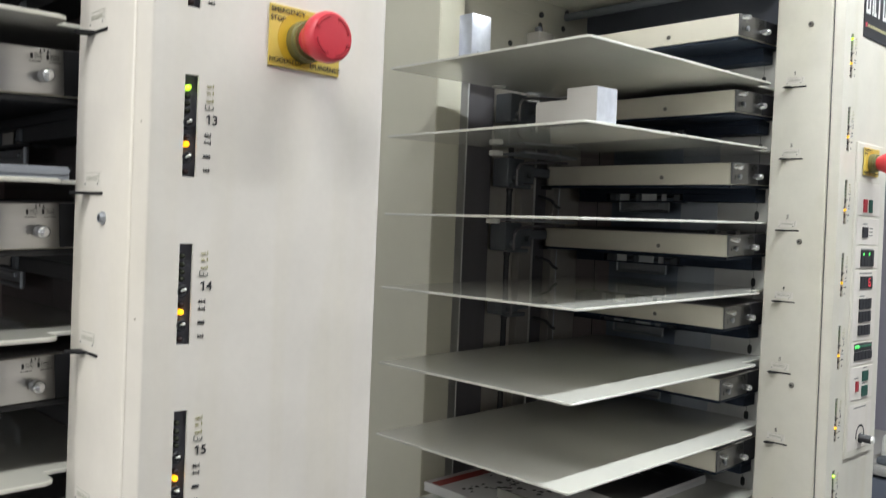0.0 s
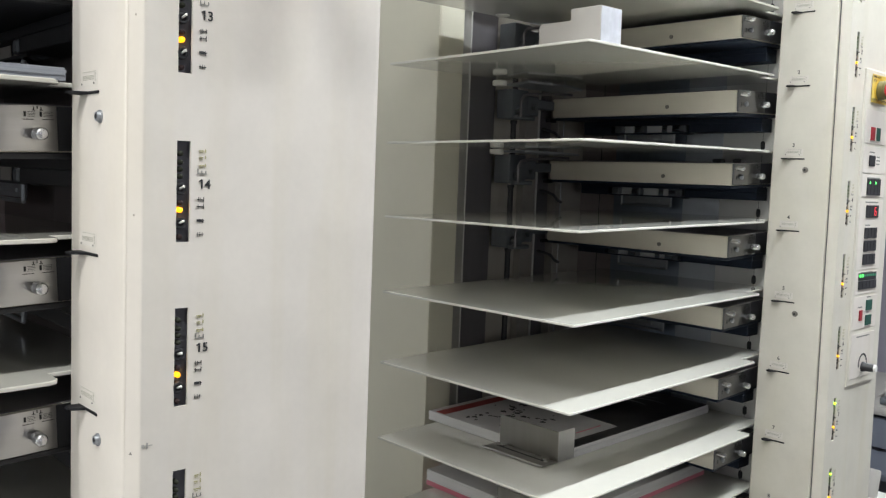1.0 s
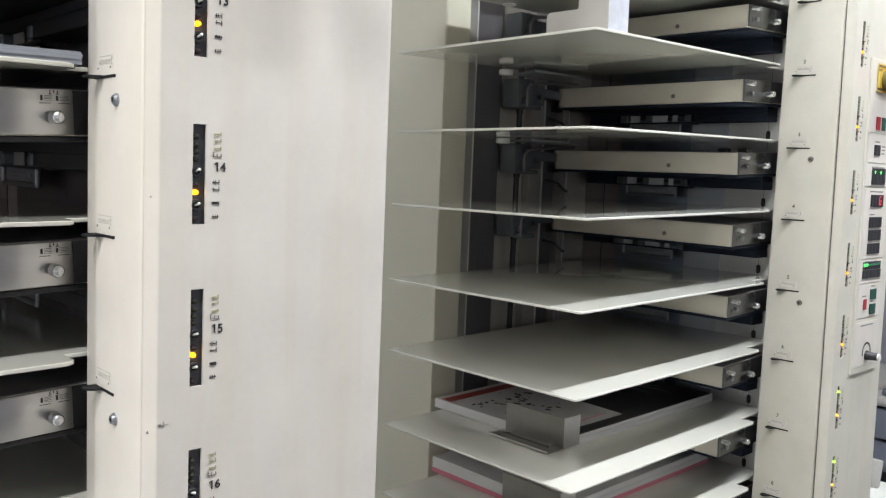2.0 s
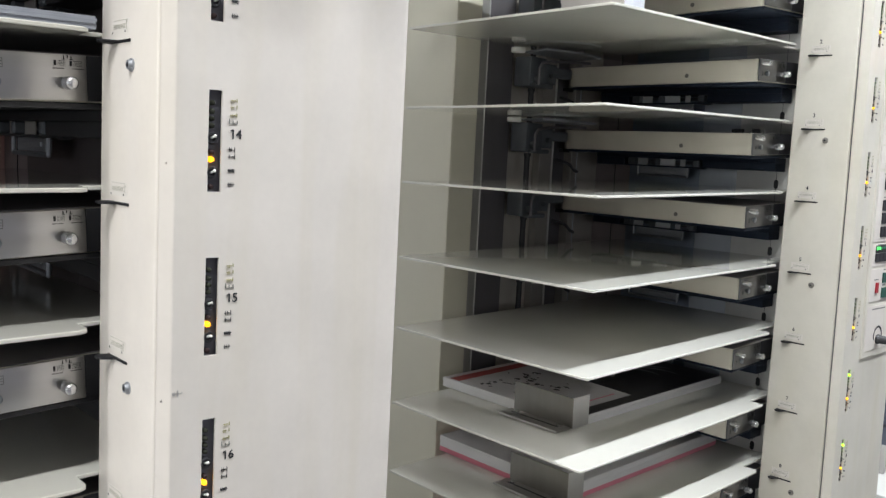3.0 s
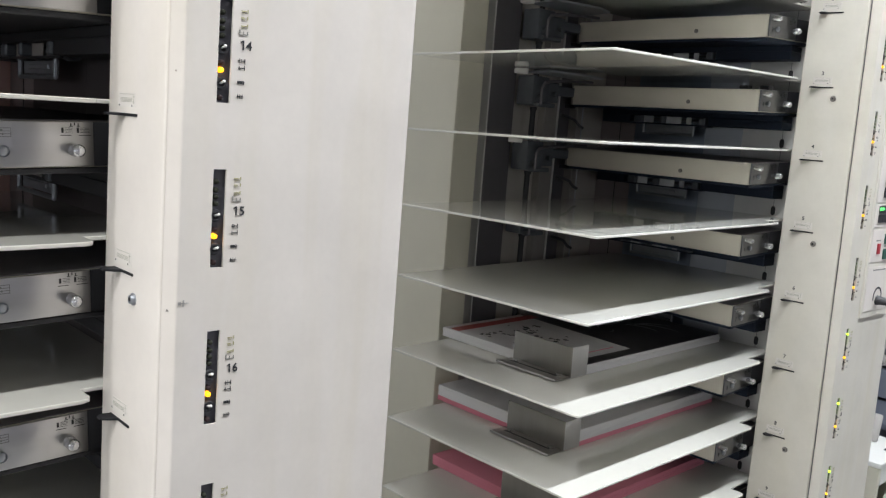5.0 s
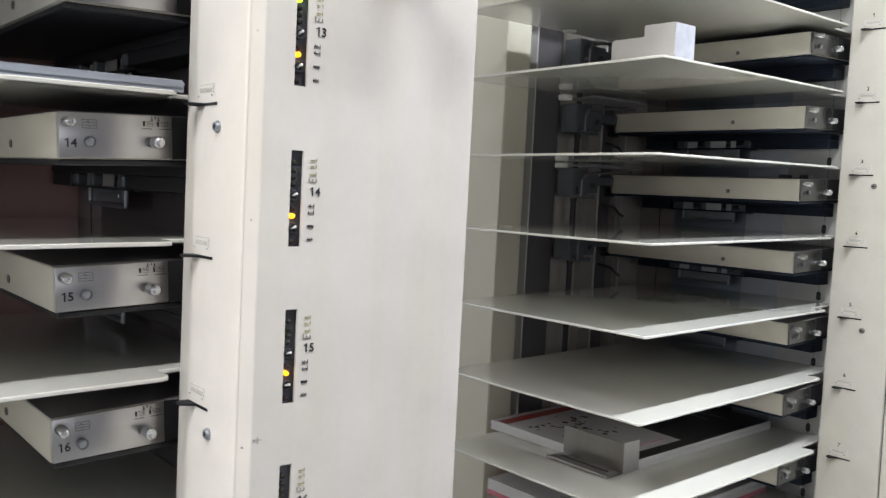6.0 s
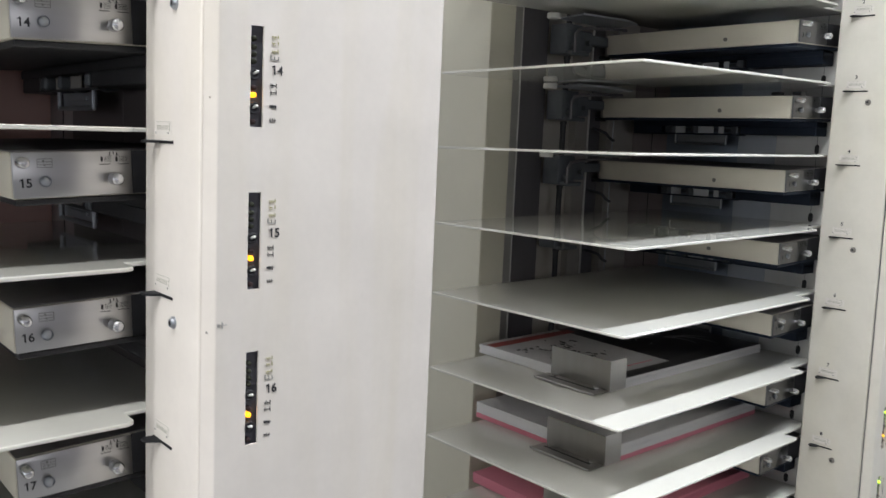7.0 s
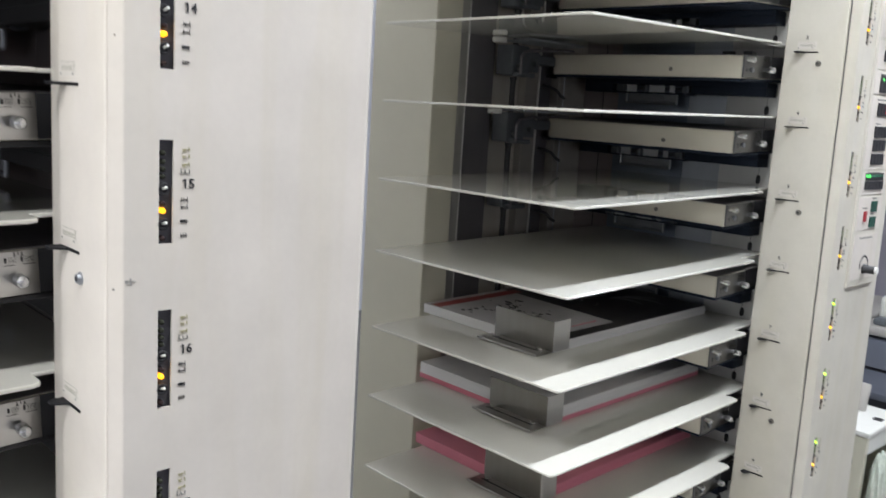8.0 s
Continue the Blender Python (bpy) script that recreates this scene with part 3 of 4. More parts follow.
def lever_slot(tower, i, number):
    """A slot in the post with its black lever and the yellowed sticker above it."""
    z = tray_z(i) - 0.0025
    unit = part("lever_slot", shared("lever_slot", lambda: box(B(), -0.0955, -0.0585, -0.0010, 0.003, -0.0011, 0.0011, 0.0004), LEVER), LEVER, tower, "narrow black slot", (0, POST_Y, z))
    part("lever", shared("lever", lambda: prism(B(), [(-0.094, 0.0), (-0.0955, -0.008), (-0.092, -0.0122), (-0.086, -0.0122), (-0.083, -0.008), (-0.079, 0.0)], -0.0011, 0.0011, 0.0005), LEVER), LEVER, unit, "flat black lever")
    part("sticker", shared("sticker", lambda: box(B(), -0.0935, -0.062, -0.00012, 0.0, 0.0055, 0.0165), STICKER), STICKER, unit, "yellowed instruction sticker")
    rows = [(-0.090, -0.064, 0.0152, 0.0155)] + [(-0.090 + 0.0004 * (k % 2), -0.068 - 0.0005 * (k % 3), 0.0122 - 0.0009 * k, 0.0126 - 0.0009 * k) for k in range(4)] + [(-0.0662, -0.0657, 0.0085, 0.0145), (-0.0655, -0.0640, 0.0132, 0.0136), (-0.0655, -0.0640, 0.0085, 0.0089)]
    part("sticker_print", shared("sticker_print", lambda: glyphs(rows, "y"), STICKER_INK), STICKER_INK, unit, "", (0, -0.0001, 0))
    for x in (-0.0919, -0.0684):
        part("sticker_dot", shared("sticker_dot", lambda: glyphs([(-0.00065, 0.00065, 0.0062, 0.0075)], "y"), INK), INK, unit, "", (x, -0.0001, 0))
    if number:
        text(str(number), 0.0086, ON_POST, INK, unit, (-0.0785, -0.0006, 0.0225), bold=0.018)


def stop_button(tower, y, z, x=0.0002):
    """A yellow plate with a red mushroom button."""
    plate = part("emergency_stop", box(B(), 0.0, 0.0012, -0.033, 0.033, -0.0235, 0.0235, 0.0005), YELLOW, tower, "yellow plate with a red mushroom button", (x, y, z))
    part("round_field", lathe(B(), [(0.0012, 0.0215), (0.0014, 0.0213)], 0, -0.004, -0.001, 40), YELLOW_DISC, plate, "worn deeper yellow round field")
    bm = lathe(B(), [(0, 0.0160), (0.007, 0.0160), (0.0078, 0.0150), (0.011, 0.0148), (0.011, 0.0125), (0.02, 0.0125)], 0.0014, -0.002, -0.002, 28)
    part("collar", bm, OLIVE, plate, "olive metal collar")
    bm = lathe(B(), [(0.012, 0.0118), (0.016, 0.0124), (0.022, 0.0152), (0.028, 0.0182), (0.0325, 0.0192), (0.0365, 0.0192), (0.0395, 0.0184), (0.0410, 0.0168), (0.0414, 0.0120)], 0, -0.0025, -0.002, 44)
    part("push_button", bm, RED, plate, "worn red mushroom push button")
    moulded = material("moulded_red", (0.40, 0.018, 0.03), 0.4)
    for k in range(4):
        bm = B()
        arc = [radians(90 * k + 12 + 7 * j) for j in range(9)]
        ring = [(0.0149, a) for a in arc] + [(0.0168, arc[-1] - 0.02), (0.0140, arc[-1] + 0.14), (0.0122, arc[-1] - 0.02)] + [(0.0138, a) for a in arc[::-1]]
        vs = [[bm.verts.new((x, -0.0025 + r * math.cos(a), -0.002 + r * math.sin(a))) for r, a in ring] for x in (0.0405, 0.0417)]
        bm.faces.new(vs[1])
        for j in range(len(ring)):
            bm.faces.new((vs[0][j], vs[0][(j + 1) % len(ring)], vs[1][(j + 1) % len(ring)], vs[1][j]))
        bmesh.ops.recalc_face_normals(bm, faces=bm.faces)
        part("turn_arrow", bm, moulded, plate, "arrow moulded in the button")
    for body, yy, zz in (("EMERGENCY", -0.0166, 0.0192), ("STOP", -0.0258, 0.0126), ("NOODSTOP", -0.0176, -0.0186), ("D'URGENCE", 0.0190, -0.0192)):
        text(body, 0.0054, ON_PANEL, INK, plate, (0.0016, yy, zz), name="lettering", bold=0.0)
    return plate


def collator(name, x0, y0, dz, first, greens, uneven, post_numbers, lean=0.0, paint=PANEL):
    tower = thing(name, "tall cream sheet collating tower with ten open paper trays", "collator", (x0, y0, dz), group="collating towers")
    fold = 0.0035 if lean else -0.0018
    panel = part("front_panel", front_panel_mesh(fold), paint, tower, "off-white painted front panel with slots")
    if lean:
        panel.data.transform(Matrix.Translation((0, 0, PIVOT)) @ Matrix.Rotation(-lean, 4, "Y") @ Matrix.Translation((0, 0, -PIVOT)))
    for p in panel.data.polygons:
        p.use_smooth = max(abs(a) for a in p.normal) < 0.999
    sol = panel.modifiers.new("thickness", "SOLIDIFY")
    sol.thickness, sol.offset = 0.0018, -1
    bm = B()
    box(bm, -0.115, -0.0138 - fold, POST_Y, 0.02, 0.05, 1.93, 0.0030, 3)
    for v in bm.verts:
        if lean and v.co.x > -0.05:
            v.co.x += lean * (PIVOT - v.co.z)
    part("post_cover", bm, paint, tower, "off-white painted post with lever slots")
    bm = box(B(), -0.014 - fold, -0.0105 - fold, 0.005, 0.02, 0.06, 1.92)
    for v in bm.verts:
        v.co.x += lean * (PIVOT - v.co.z)
    part("post_gap", bm, DARK, tower, "dark joint beside the post")
    part("cabinet_side", box(B(), -0.62, -0.045, 0.2115, 0.2135, 0.05, 1.93), paint, tower)
    bm = B()
    box(bm, -0.116, -0.105, 0.0202, 0.075, 0.05, 1.93)
    part("post_return", bm, paint, tower)
    # housing behind the trays
    part("side_wall", box(B(), -0.702, -0.535, -0.392, -0.389, 0.05, 1.93, 0.0008), CREAM, tower, "cream painted side wall")
    part("front_strip", box(B(), -0.538, -0.535, -0.3888, -0.333, 0.05, 1.93), CREAM, tower, "cream painted strip")
    bm = B()
    box(bm, -0.575, -0.545, -0.333, -0.330, 0.05, 1.615)
    box(bm, -0.548, -0.545, -0.330, -0.305, 0.05, 1.615)
    part("column", bm, COLUMN, tower, "brushed steel column")
    part("column_edge", box(B(), -0.552, -0.5435, -0.3055, -0.3025, 0.05, 1.615, 0.0008), WORN, tower, "worn bright edge of the column")
    part("column_plate", box(B(), -0.556, -0.552, -0.3022, -0.229, 0.05, 1.615), GUARD, tower, "dark brown steel plate")
    part("back_panel", box(B(), -0.565, -0.561, -0.333, SIDE_Y, 0.05, 1.80), BACK_GREY if lean else BEIGE, tower, "beige grey inner back panel" if lean else "rose grey inner back panel")
    for y_a, y_b, depth, mat, what in ((-0.150, -0.1142, 0.018, CHANNEL, "beige grey channel"), (-0.114, -0.1105, 0.0205, WORN, "rubbed bright channel edge"),
                                       (-0.1103, -0.066, 0.010, GUARD, "dark brown steel channel"), (-0.062, -0.046, 0.026, CHANNEL, "beige grey channel"), (-0.0458, -0.0435, 0.027, DULL, "zinc channel edge")):
        part("back_channel", box(B(), -0.560, -0.560 + depth, y_a, y_b, 0.05, 1.615, 0.001), mat, tower, what)
    # one side plate in three colour steps, following the light towards the post
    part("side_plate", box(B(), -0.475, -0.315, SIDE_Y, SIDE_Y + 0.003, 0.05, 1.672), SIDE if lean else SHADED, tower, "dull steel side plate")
    part("side_plate", box(B(), -0.3145, -0.238, SIDE_Y, SIDE_Y + 0.003, 0.05, 1.672), PALE_SIDE if lean else SHADED, tower, "pale zinc side plate" if lean else "side plate with the bay's shade in its colour")
    part("side_plate", box(B(), -0.2375, -0.118, SIDE_Y - 0.0004, SIDE_Y + 0.003, 0.05, 1.672), ZINC_WHITE if lean else SHADED, tower, "whitish zinc side plate" if lean else "side plate with the bay's shade in its colour")
    part("side_plate_dark", box(B(), -0.575, -0.475, SIDE_Y + 0.0005, SIDE_Y + 0.004, 0.05, 1.76), ROSE_GREY, tower, "brownish grey plate beside the feed beams")
    part("side_seam", box(B(), -0.5125, -0.5110, SIDE_Y - 0.0003, SIDE_Y + 0.0005, 0.3, 1.672), BLACK, tower)
    part("side_seam", box(B(), -0.1612, -0.1604, SIDE_Y - 0.0005, SIDE_Y, 0.3, 1.76), SEAM, tower)
    part("side_plate_top", box(B(), -0.56, -0.118, SIDE_Y - 0.002, SIDE_Y + 0.003, 1.673, 1.925), NAVY, tower, "navy grey plate above the feed heads")
    part("upper_back_panel", box(B(), -0.561, -0.557, -0.333, SIDE_Y - 0.0025, 1.616, 1.762, 0.0008), SHADED_CREAM, tower, "cream upper back panel with shade in its colour")
    part("upper_back_panel", box(B(), -0.561, -0.559, -0.333, SIDE_Y - 0.0025, 1.7625, 1.7968), SHADED_CREAM, tower)
    # two cover pieces, their extents set to shade the back panel and navy plate
    part("top_cover", box(B(), -0.70, -0.33, -0.355, SIDE_Y - 0.0025, 1.797, 1.8008), CREAM, tower, "cream top cover cut to shade the bay")
    part("top_cover", box(B(), -0.3298, -0.119, -0.075, SIDE_Y - 0.0025, 1.797, 1.8008), CREAM, tower)
    part("plinth", box(B(), -0.70, -0.03, TRAY_Y + 0.02, 0.205, 0.0, 0.0495, 0.004), DARK, tower, "dark plinth")
    part("base_box", box(B(), -0.70, -0.12, TRAY_Y + 0.02, SIDE_Y - 0.001, 0.05, 0.33, 0.004), CREAM, tower)
    part("rear_panel", box(B(), -0.7015, -0.699, -0.3885, 0.208, 0.05, 1.93), CREAM, tower)
    part("top_shaft", rod(B(), (-0.557, -0.02, 1.778), (-0.14, -0.02, 1.778), 0.008, 14), GREY, tower, "dark grey shaft")
    for y, z in ((-0.1865, 1.697), (-0.0975, 1.7685), (-0.101, 1.747), (-0.029, 1.753), (-0.018, 1.787)):
        part("bolt_head", shared("bolt_head", lambda: rod(B(), (0, 0, 0), (0.0030, 0, 0), 0.0058, 12), BLACK), BLACK, tower, "", (-0.559, y, z))
    for n, i in enumerate(range(1, 11)):
        number = first + n
        tray = part("paper_tray", shared("paper_tray_b" if lean else "paper_tray", lambda: tray_mesh(0.022 if lean else 0.0), TRAY), TRAY, tower, "off-white enamelled sheet steel paper tray", (0, 0, tray_z(i) + (uneven.get(i, 0.0))))
        feed_unit(tower, i, number, DIM_PLATE if lean else PLATE)
        valve_unit(tower, i)
        indicator(tower, i, number, number in greens, lean)
        lever_slot(tower, i, number if post_numbers else None)
        part("slot_hole", shared("slot_hole", lambda: rod(rod(box(B(), -0.004, 0.004, -0.0010, 0, -0.004, 0.004), (0, -0.0010, 0.004), (0, 0, 0.004), 0.004, 12), (0, -0.0010, -0.004), (0, 0, -0.004), 0.004, 12), BLACK), BLACK, tower, "", (-0.1605, SIDE_Y, tray_z(i) + 0.0225))
    for z in (1.699, tray_z(3) - 0.0205, tray_z(5) - 0.0205, tray_z(8) - 0.0205):
        def dome():
            bm = B()
            rod(bm, (0, 0, 0), (0, -0.0012, 0), 0.0048, 16)
            rod(bm, (0, -0.0012, 0), (0, -0.0034, 0), 0.0040, 16, 0.0033)
            return bm
        s = part("post_screw", shared("post_screw_b" if lean else "post_screw", dome, SCREW if lean else DULL), SCREW if lean else DULL, tower, "", (-0.056, POST_Y, z))
        part("socket", shared("socket", lambda: rod(B(), (0, -0.0034, 0), (0, -0.0036, 0), 0.0019, 6), BLACK), BLACK, s)
    return tower


X2, Y2 = -0.006, 1.162  # where the second tower stands
LEAN = 0.0122  # its front panel stands a little out at the foot
left_tower = collator("collating_tower", 0.0, 0.0, -0.0025, 11, {13}, {3: -0.0028, 4: -0.0028, 5: 0.007}, False)
right_tower = collator("collating_tower", X2, Y2, 0.0, 1, {1, 7, 8, 9}, UNEVEN, True, LEAN, PANEL_YELLOWER)
stop_button(left_tower, 0.131, 1.4815 + 0.0025)


# ---- controls of the second tower ----
STOP_Y, STOP_Z = 0.128, 1.480


def controls(tower):
    desk = part("control_panel", box(B(), 0.0, 0.004, 0.087, 0.200, 0.963, 1.497, 0.0015), PANEL_YELLOWER, tower, "raised off-white control panel")
    desk.matrix_basis = Matrix.Translation((0, 0, PIVOT)) @ Matrix.Rotation(-LEAN, 4, "Y") @ Matrix.Translation((-0.0012, -0.0150, 0.014 - PIVOT))
    field = lambda y0, y1, z0, z1: part("field", box(B(), 0.004, 0.0048, y0, y1, z0, z1, 0.0003), PANEL, desk, "pale framed field")
    for z0, z1 in ((1.375, 1.43), (1.325, 1.37), (1.285, 1.322), (1.162, 1.280), (1.120, 1.158), (1.06, 1.116), (0.975, 1.052)):
        field(0.095, 0.192, z0, z1)
    keys = [(0.118, 0.134, 1.380, 1.402, KEY_RED), (0.142, 0.157, 1.380, 1.402, KEY_GREEN), (0.118, 0.142, 1.337, 1.355, BLACK), (0.116, 0.172, 1.288, 1.316, BLACK),
            (0.119, 0.171, 1.250, 1.271, BLACK), (0.118, 0.170, 1.215, 1.233, BLACK), (0.118, 0.170, 1.193, 1.211, BLACK), (0.117, 0.169, 1.170, 1.188, BLACK),
            (0.106, 0.182, 1.128, 1.1425, BLACK), (0.118, 0.130, 1.074, 1.092, KEY_RED), (0.145, 0.170, 1.09, 1.108, KEY_GREEN), (0.145, 0.170, 1.064, 1.082, KEY_GREEN)]
    for y0, y1, z0, z1, mat in keys:
        n = max(1, round((y1 - y0) / 0.014)) if mat is BLACK and y1 - y0 > 0.03 else 1
        w = (y1 - y0) / n
        for k in range(n):
            part("key", box(B(), 0.0048, 0.0065, y0 + k * w + (0.0009 if k else 0), y0 + (k + 1) * w, z0, z1, 0.0005), mat, desk)
    bm = B()
    for y0, y1, z0, z1 in ((0.152, 0.1535, 1.254, 1.2675), (0.1590, 0.1605, 1.254, 1.2610), (0.1535, 0.1590, 1.2535, 1.2550), (0.1535, 0.1590, 1.2600, 1.2615), (0.1535, 0.1605, 1.2665, 1.2680)):
        box(bm, 0.0065, 0.0069, y0, y1, z0, z1)
    part("display", bm, LED_RED, desk, "red lit digit")
    for y, z in ((0.126, 1.309), (0.150, 1.309), (0.111, 1.151), (0.121, 1.151)):
        part("lit_lamp", lathe(B(), [(0.0055, 0.0030), (0.0068, 0.0025)], 0.0, y, z, 12), LED_KEY, desk, "lit green lamp")
    part("lamp_row", box(B(), 0.0048, 0.0055, 0.106, 0.182, 1.143, 1.156), BLACK, desk)
    for k in range(6):
        part("dim_lamp", lathe(B(), [(0.0055, 0.0024), (0.0064, 0.0020)], 0.0, 0.131 + 0.009 * k, 1.151, 10), DIM_GREEN, desk)
    bm = B()
    lathe(bm, [(0.0048, 0.0085), (0.008, 0.0085), (0.010, 0.0072), (0.024, 0.0066), (0.025, 0.006)], 0, 0.147, 0.992, 24)
    part("dial_knob", bm, BLACK, desk, "black turning knob")
    part("knob_cap", lathe(B(), [(0.025, 0.0062), (0.0285, 0.0056)], 0, 0.147, 0.992, 24), WHITE, desk, "white knob cap")
    bm = B()
    for j in range(22):
        a = radians(-20 + 10 * j)
        box(bm, 0.0048, 0.0052, 0.147 + 0.017 * math.cos(a) - 0.0016, 0.147 + 0.017 * math.cos(a) + 0.0016, 0.997 + 0.017 * math.sin(a) - 0.0016, 0.997 + 0.017 * math.sin(a) + 0.0016)
    part("dial_scale", bm, INK, desk, "black arc of the dial")
    for y0, y1, z in ((0.115, 0.17, 1.275), (0.12, 0.14, 1.236), (0.12, 0.135, 1.214), (0.12, 0.137, 1.1915), (0.115, 0.165, 1.1555), (0.112, 0.130, 1.096), (0.148, 0.165, 1.112), (0.148, 0.16, 1.0855), (0.115, 0.17, 1.045), (0.115, 0.17, 1.316), (0.15, 0.164, 1.352), (0.15, 0.164, 1.346), (0.15, 0.164, 1.340), (0.12, 0.14, 1.359)):
        part("caption", box(B(), 0.0048, 0.0050, y0, y1, z, z + 0.0022), INK_GREY, desk)
    stop_button(tower, STOP_Y, STOP_Z, 0.0028)
    sign = part("name_plate", box(B(), 0.0, 0.002, 0.087, 0.206, 1.665, 1.79, 0.0005), BLACK, tower, "black name plate with white shapes", (-0.0040, -0.008, 0.022))
    bm = B()
    for y0, y1, z0, z1 in ((0.092, 0.097, 1.705, 1.76), (0.105, 0.110, 1.705, 1.76), (0.097, 0.105, 1.705, 1.712), (0.118, 0.123, 1.705, 1.735), (0.126, 0.136, 1.705, 1.712), (0.145, 0.150, 1.705, 1.76), (0.165, 0.170, 1.705, 1.76), (0.176, 0.181, 1.705, 1.76), (0.170, 0.176, 1.705, 1.712), (0.126, 0.131, 1.712, 1.76)):
        box(bm, 0.002, 0.0023, y0, y1, z0, z1)
    part("plate_shapes", bm, WHITE, sign)
    for k in range(9):
        part("plate_text", box(B(), 0.002, 0.0023, 0.103 + 0.0108 * k, 0.1115 + 0.0108 * k, 1.6835, 1.6885), INK_OLIVE, sign)
    part("plate_mark", box(B(), 0.002, 0.0023, 0.0925, 0.0995, 1.6825, 1.6895), RED, sign)


controls(right_tower)


# ---- small wear on the first tower's panel ----
bm = B()
box(bm, 0.0002, 0.0004, 0.0085, 0.0165, 1.1064, 1.1070)
box(bm, 0.0002, 0.0004, 0.0085, 0.0108, 1.1055, 1.1078)
box(bm, 0.0002, 0.0004, 0.0120, 0.0132, 1.1042, 1.1090)
SCUFF = material("grey_scuff", (0.40, 0.385, 0.36), 0.7, 0, 0.3, 300, 0.2, 0.1)
part("scuff", bm, SCUFF, left_tower, "grey scuff in the paint")


RUST = material("rusty_chip", (0.40, 0.34, 0.28), 0.7, 0, 0.2, 200, 0.2, 0.1)
for y, z, r in ((0.0036, 1.4074, 0.0007), (0.0034, 1.2708, 0.0007)):
    part("paint_chip", rod(B(), (0.0, 0, 0), (0.0003, 0, 0), r, 7), RUST, left_tower, "small rusty chip in the paint", (-0.0044, y, z))


part("paint_chip", rod(B(), (-0.0051, 0.0030, 1.1012), (-0.0048, 0.0026, 1.1012), 0.0013, 3), SCREW, left_tower, "small dark chip on the folded edge")


# ---- paper guides, stacks of paper ----
SLOPE = math.degrees(math.atan(RISE))


def on_tray(i, x, y):
    """A place on the top of tray i of the second tower."""
    return (x, y, tray_z(i) + UNEVEN.get(i, 0.0) + tray_lift(x - X2, y - Y2) + 0.0012)



def folded_guide(name, label, at, tall=0.0475):
    """A folded steel guide: a face, a short return and a foot flange with two slots."""
    g = thing(name, label, "paper guide", at, SLOPE, group="paper guides")
    part("face", box(B(), -0.120, 0.0, -0.0015, 0.0, 0.0, tall, 0.0005), GUIDE, g)
    part("return_flange", box(B(), -0.0015, 0.0, 0.0001, 0.038, 0.0, tall, 0.0005), GUIDE_LIGHT, g, "return flange lightened for its reflections")
    part("foot_flange", box(B(), -0.124, -0.001, -0.036, -0.0016, 0.0, 0.0018, 0.0006), GUIDE, g)
    part("foot_slot", box(B(), -0.112, -0.016, -0.0175, -0.0135, 0.0012, 0.0021), BLACK, g, "long dark slot in the foot")
    part("foot_lip", box(B(), -0.124, -0.001, -0.0375, -0.0361, 0.0, 0.0034, 0.0006), GUIDE_LIGHT, g, "lightened front lip of the foot")
    for x in (-0.104, -0.018):
        part("foot_screw", shared("foot_screw", lambda: rod(B(), (0, 0, 0.0018), (0, 0, 0.0045), 0.005, 12), CHROME), CHROME, g, "", (x, -0.010, 0))
    return g


for i in (7, 8, 9):
    folded_guide("paper_guide", "folded brushed steel paper guide standing on a tray", on_tray(i, -0.222, 0.755))


def stepped_guide(at):
    g = thing("paper_guide", "stepped pale metal paper guide standing on a tray", "paper guide", at, SLOPE, group="paper guides")
    bm = B()
    low = [(-0.105, 0.0), (0.0, 0.0), (0.0, 0.048), (-0.050, 0.048), (-0.050, 0.033), (-0.101, 0.033), (-0.105, 0.029)]
    vs = [[bm.verts.new((x, y, z)) for x, z in low] for y in (0.0, 0.045)]
    bm.faces.new(vs[0]), bm.faces.new(vs[1][::-1])
    for k in range(len(low)):
        bm.faces.new((vs[0][k], vs[1][k], vs[1][(k + 1) % len(low)], vs[0][(k + 1) % len(low)]))
    bmesh.ops.recalc_face_normals(bm, faces=bm.faces)
    bmesh.ops.bevel(bm, geom=list(bm.edges), offset=0.0012, segments=1, profile=0.5, affect="EDGES")
    part("guide_block", bm, PALE_METAL, g)
    # thin sheet, brighter than the block, for the lamp glint on this side
    part("steel_face", box(B(), 0.0, 0.001, 0.001, 0.044, 0.001, 0.047), BLUISH, g, "blotched steel face with its glint in the colour")


stepped_guide(on_tray(2, -0.121, 0.670))
g = thing("paper_guide", "upright brushed steel paper guide standing on a tray", "paper guide", on_tray(1, -0.42, 0.731), SLOPE, group="paper guides")
part("guide_block", box(B(), -0.030, 0.0, 0.0, 0.045, 0.0, 0.092, 0.002, 2), ZINC_BLUE, g)
g = thing("paper_guide", "small brushed steel paper guide standing on a tray", "paper guide", on_tray(1, -0.415, 0.891), SLOPE, group="paper guides")
part("guide_block", box(B(), -0.03, 0.0, 0.0, 0.04, 0.0, 0.089, 0.002), GUIDE, g)
part("guide_bolt", rod(B(), (-0.014, 0.014, 0.089), (-0.014, 0.014, 0.098), 0.007, 12), BLACK, g, "black bolt on top")


def stack(name, label, at, size, layers, category="paper stack"):
    """A stack of sheets: layers of (thickness, material, part name), each a little out of true."""
    s = thing(name, label, category, at, SLOPE, group="paper stacks")
    z, rnd = 0.0, random.Random(len(name) + int(at[2] * 1000))
    for depth, mat, what in layers:
        n = max(1, round(depth / 0.0018))
        for k in range(n):
            dx, dy = rnd.uniform(-0.0009, 0.0009), rnd.uniform(-0.0009, 0.0009)
            part(what, box(B(), dx, size[0] + dx, dy, size[1] + dy, z + depth * k / n, z + depth * (k + 1) / n - 0.00005), mat, s)
        z += depth
    return s, z


BOOK = (0.292, 0.432)
BX, BY = -0.516, 0.757
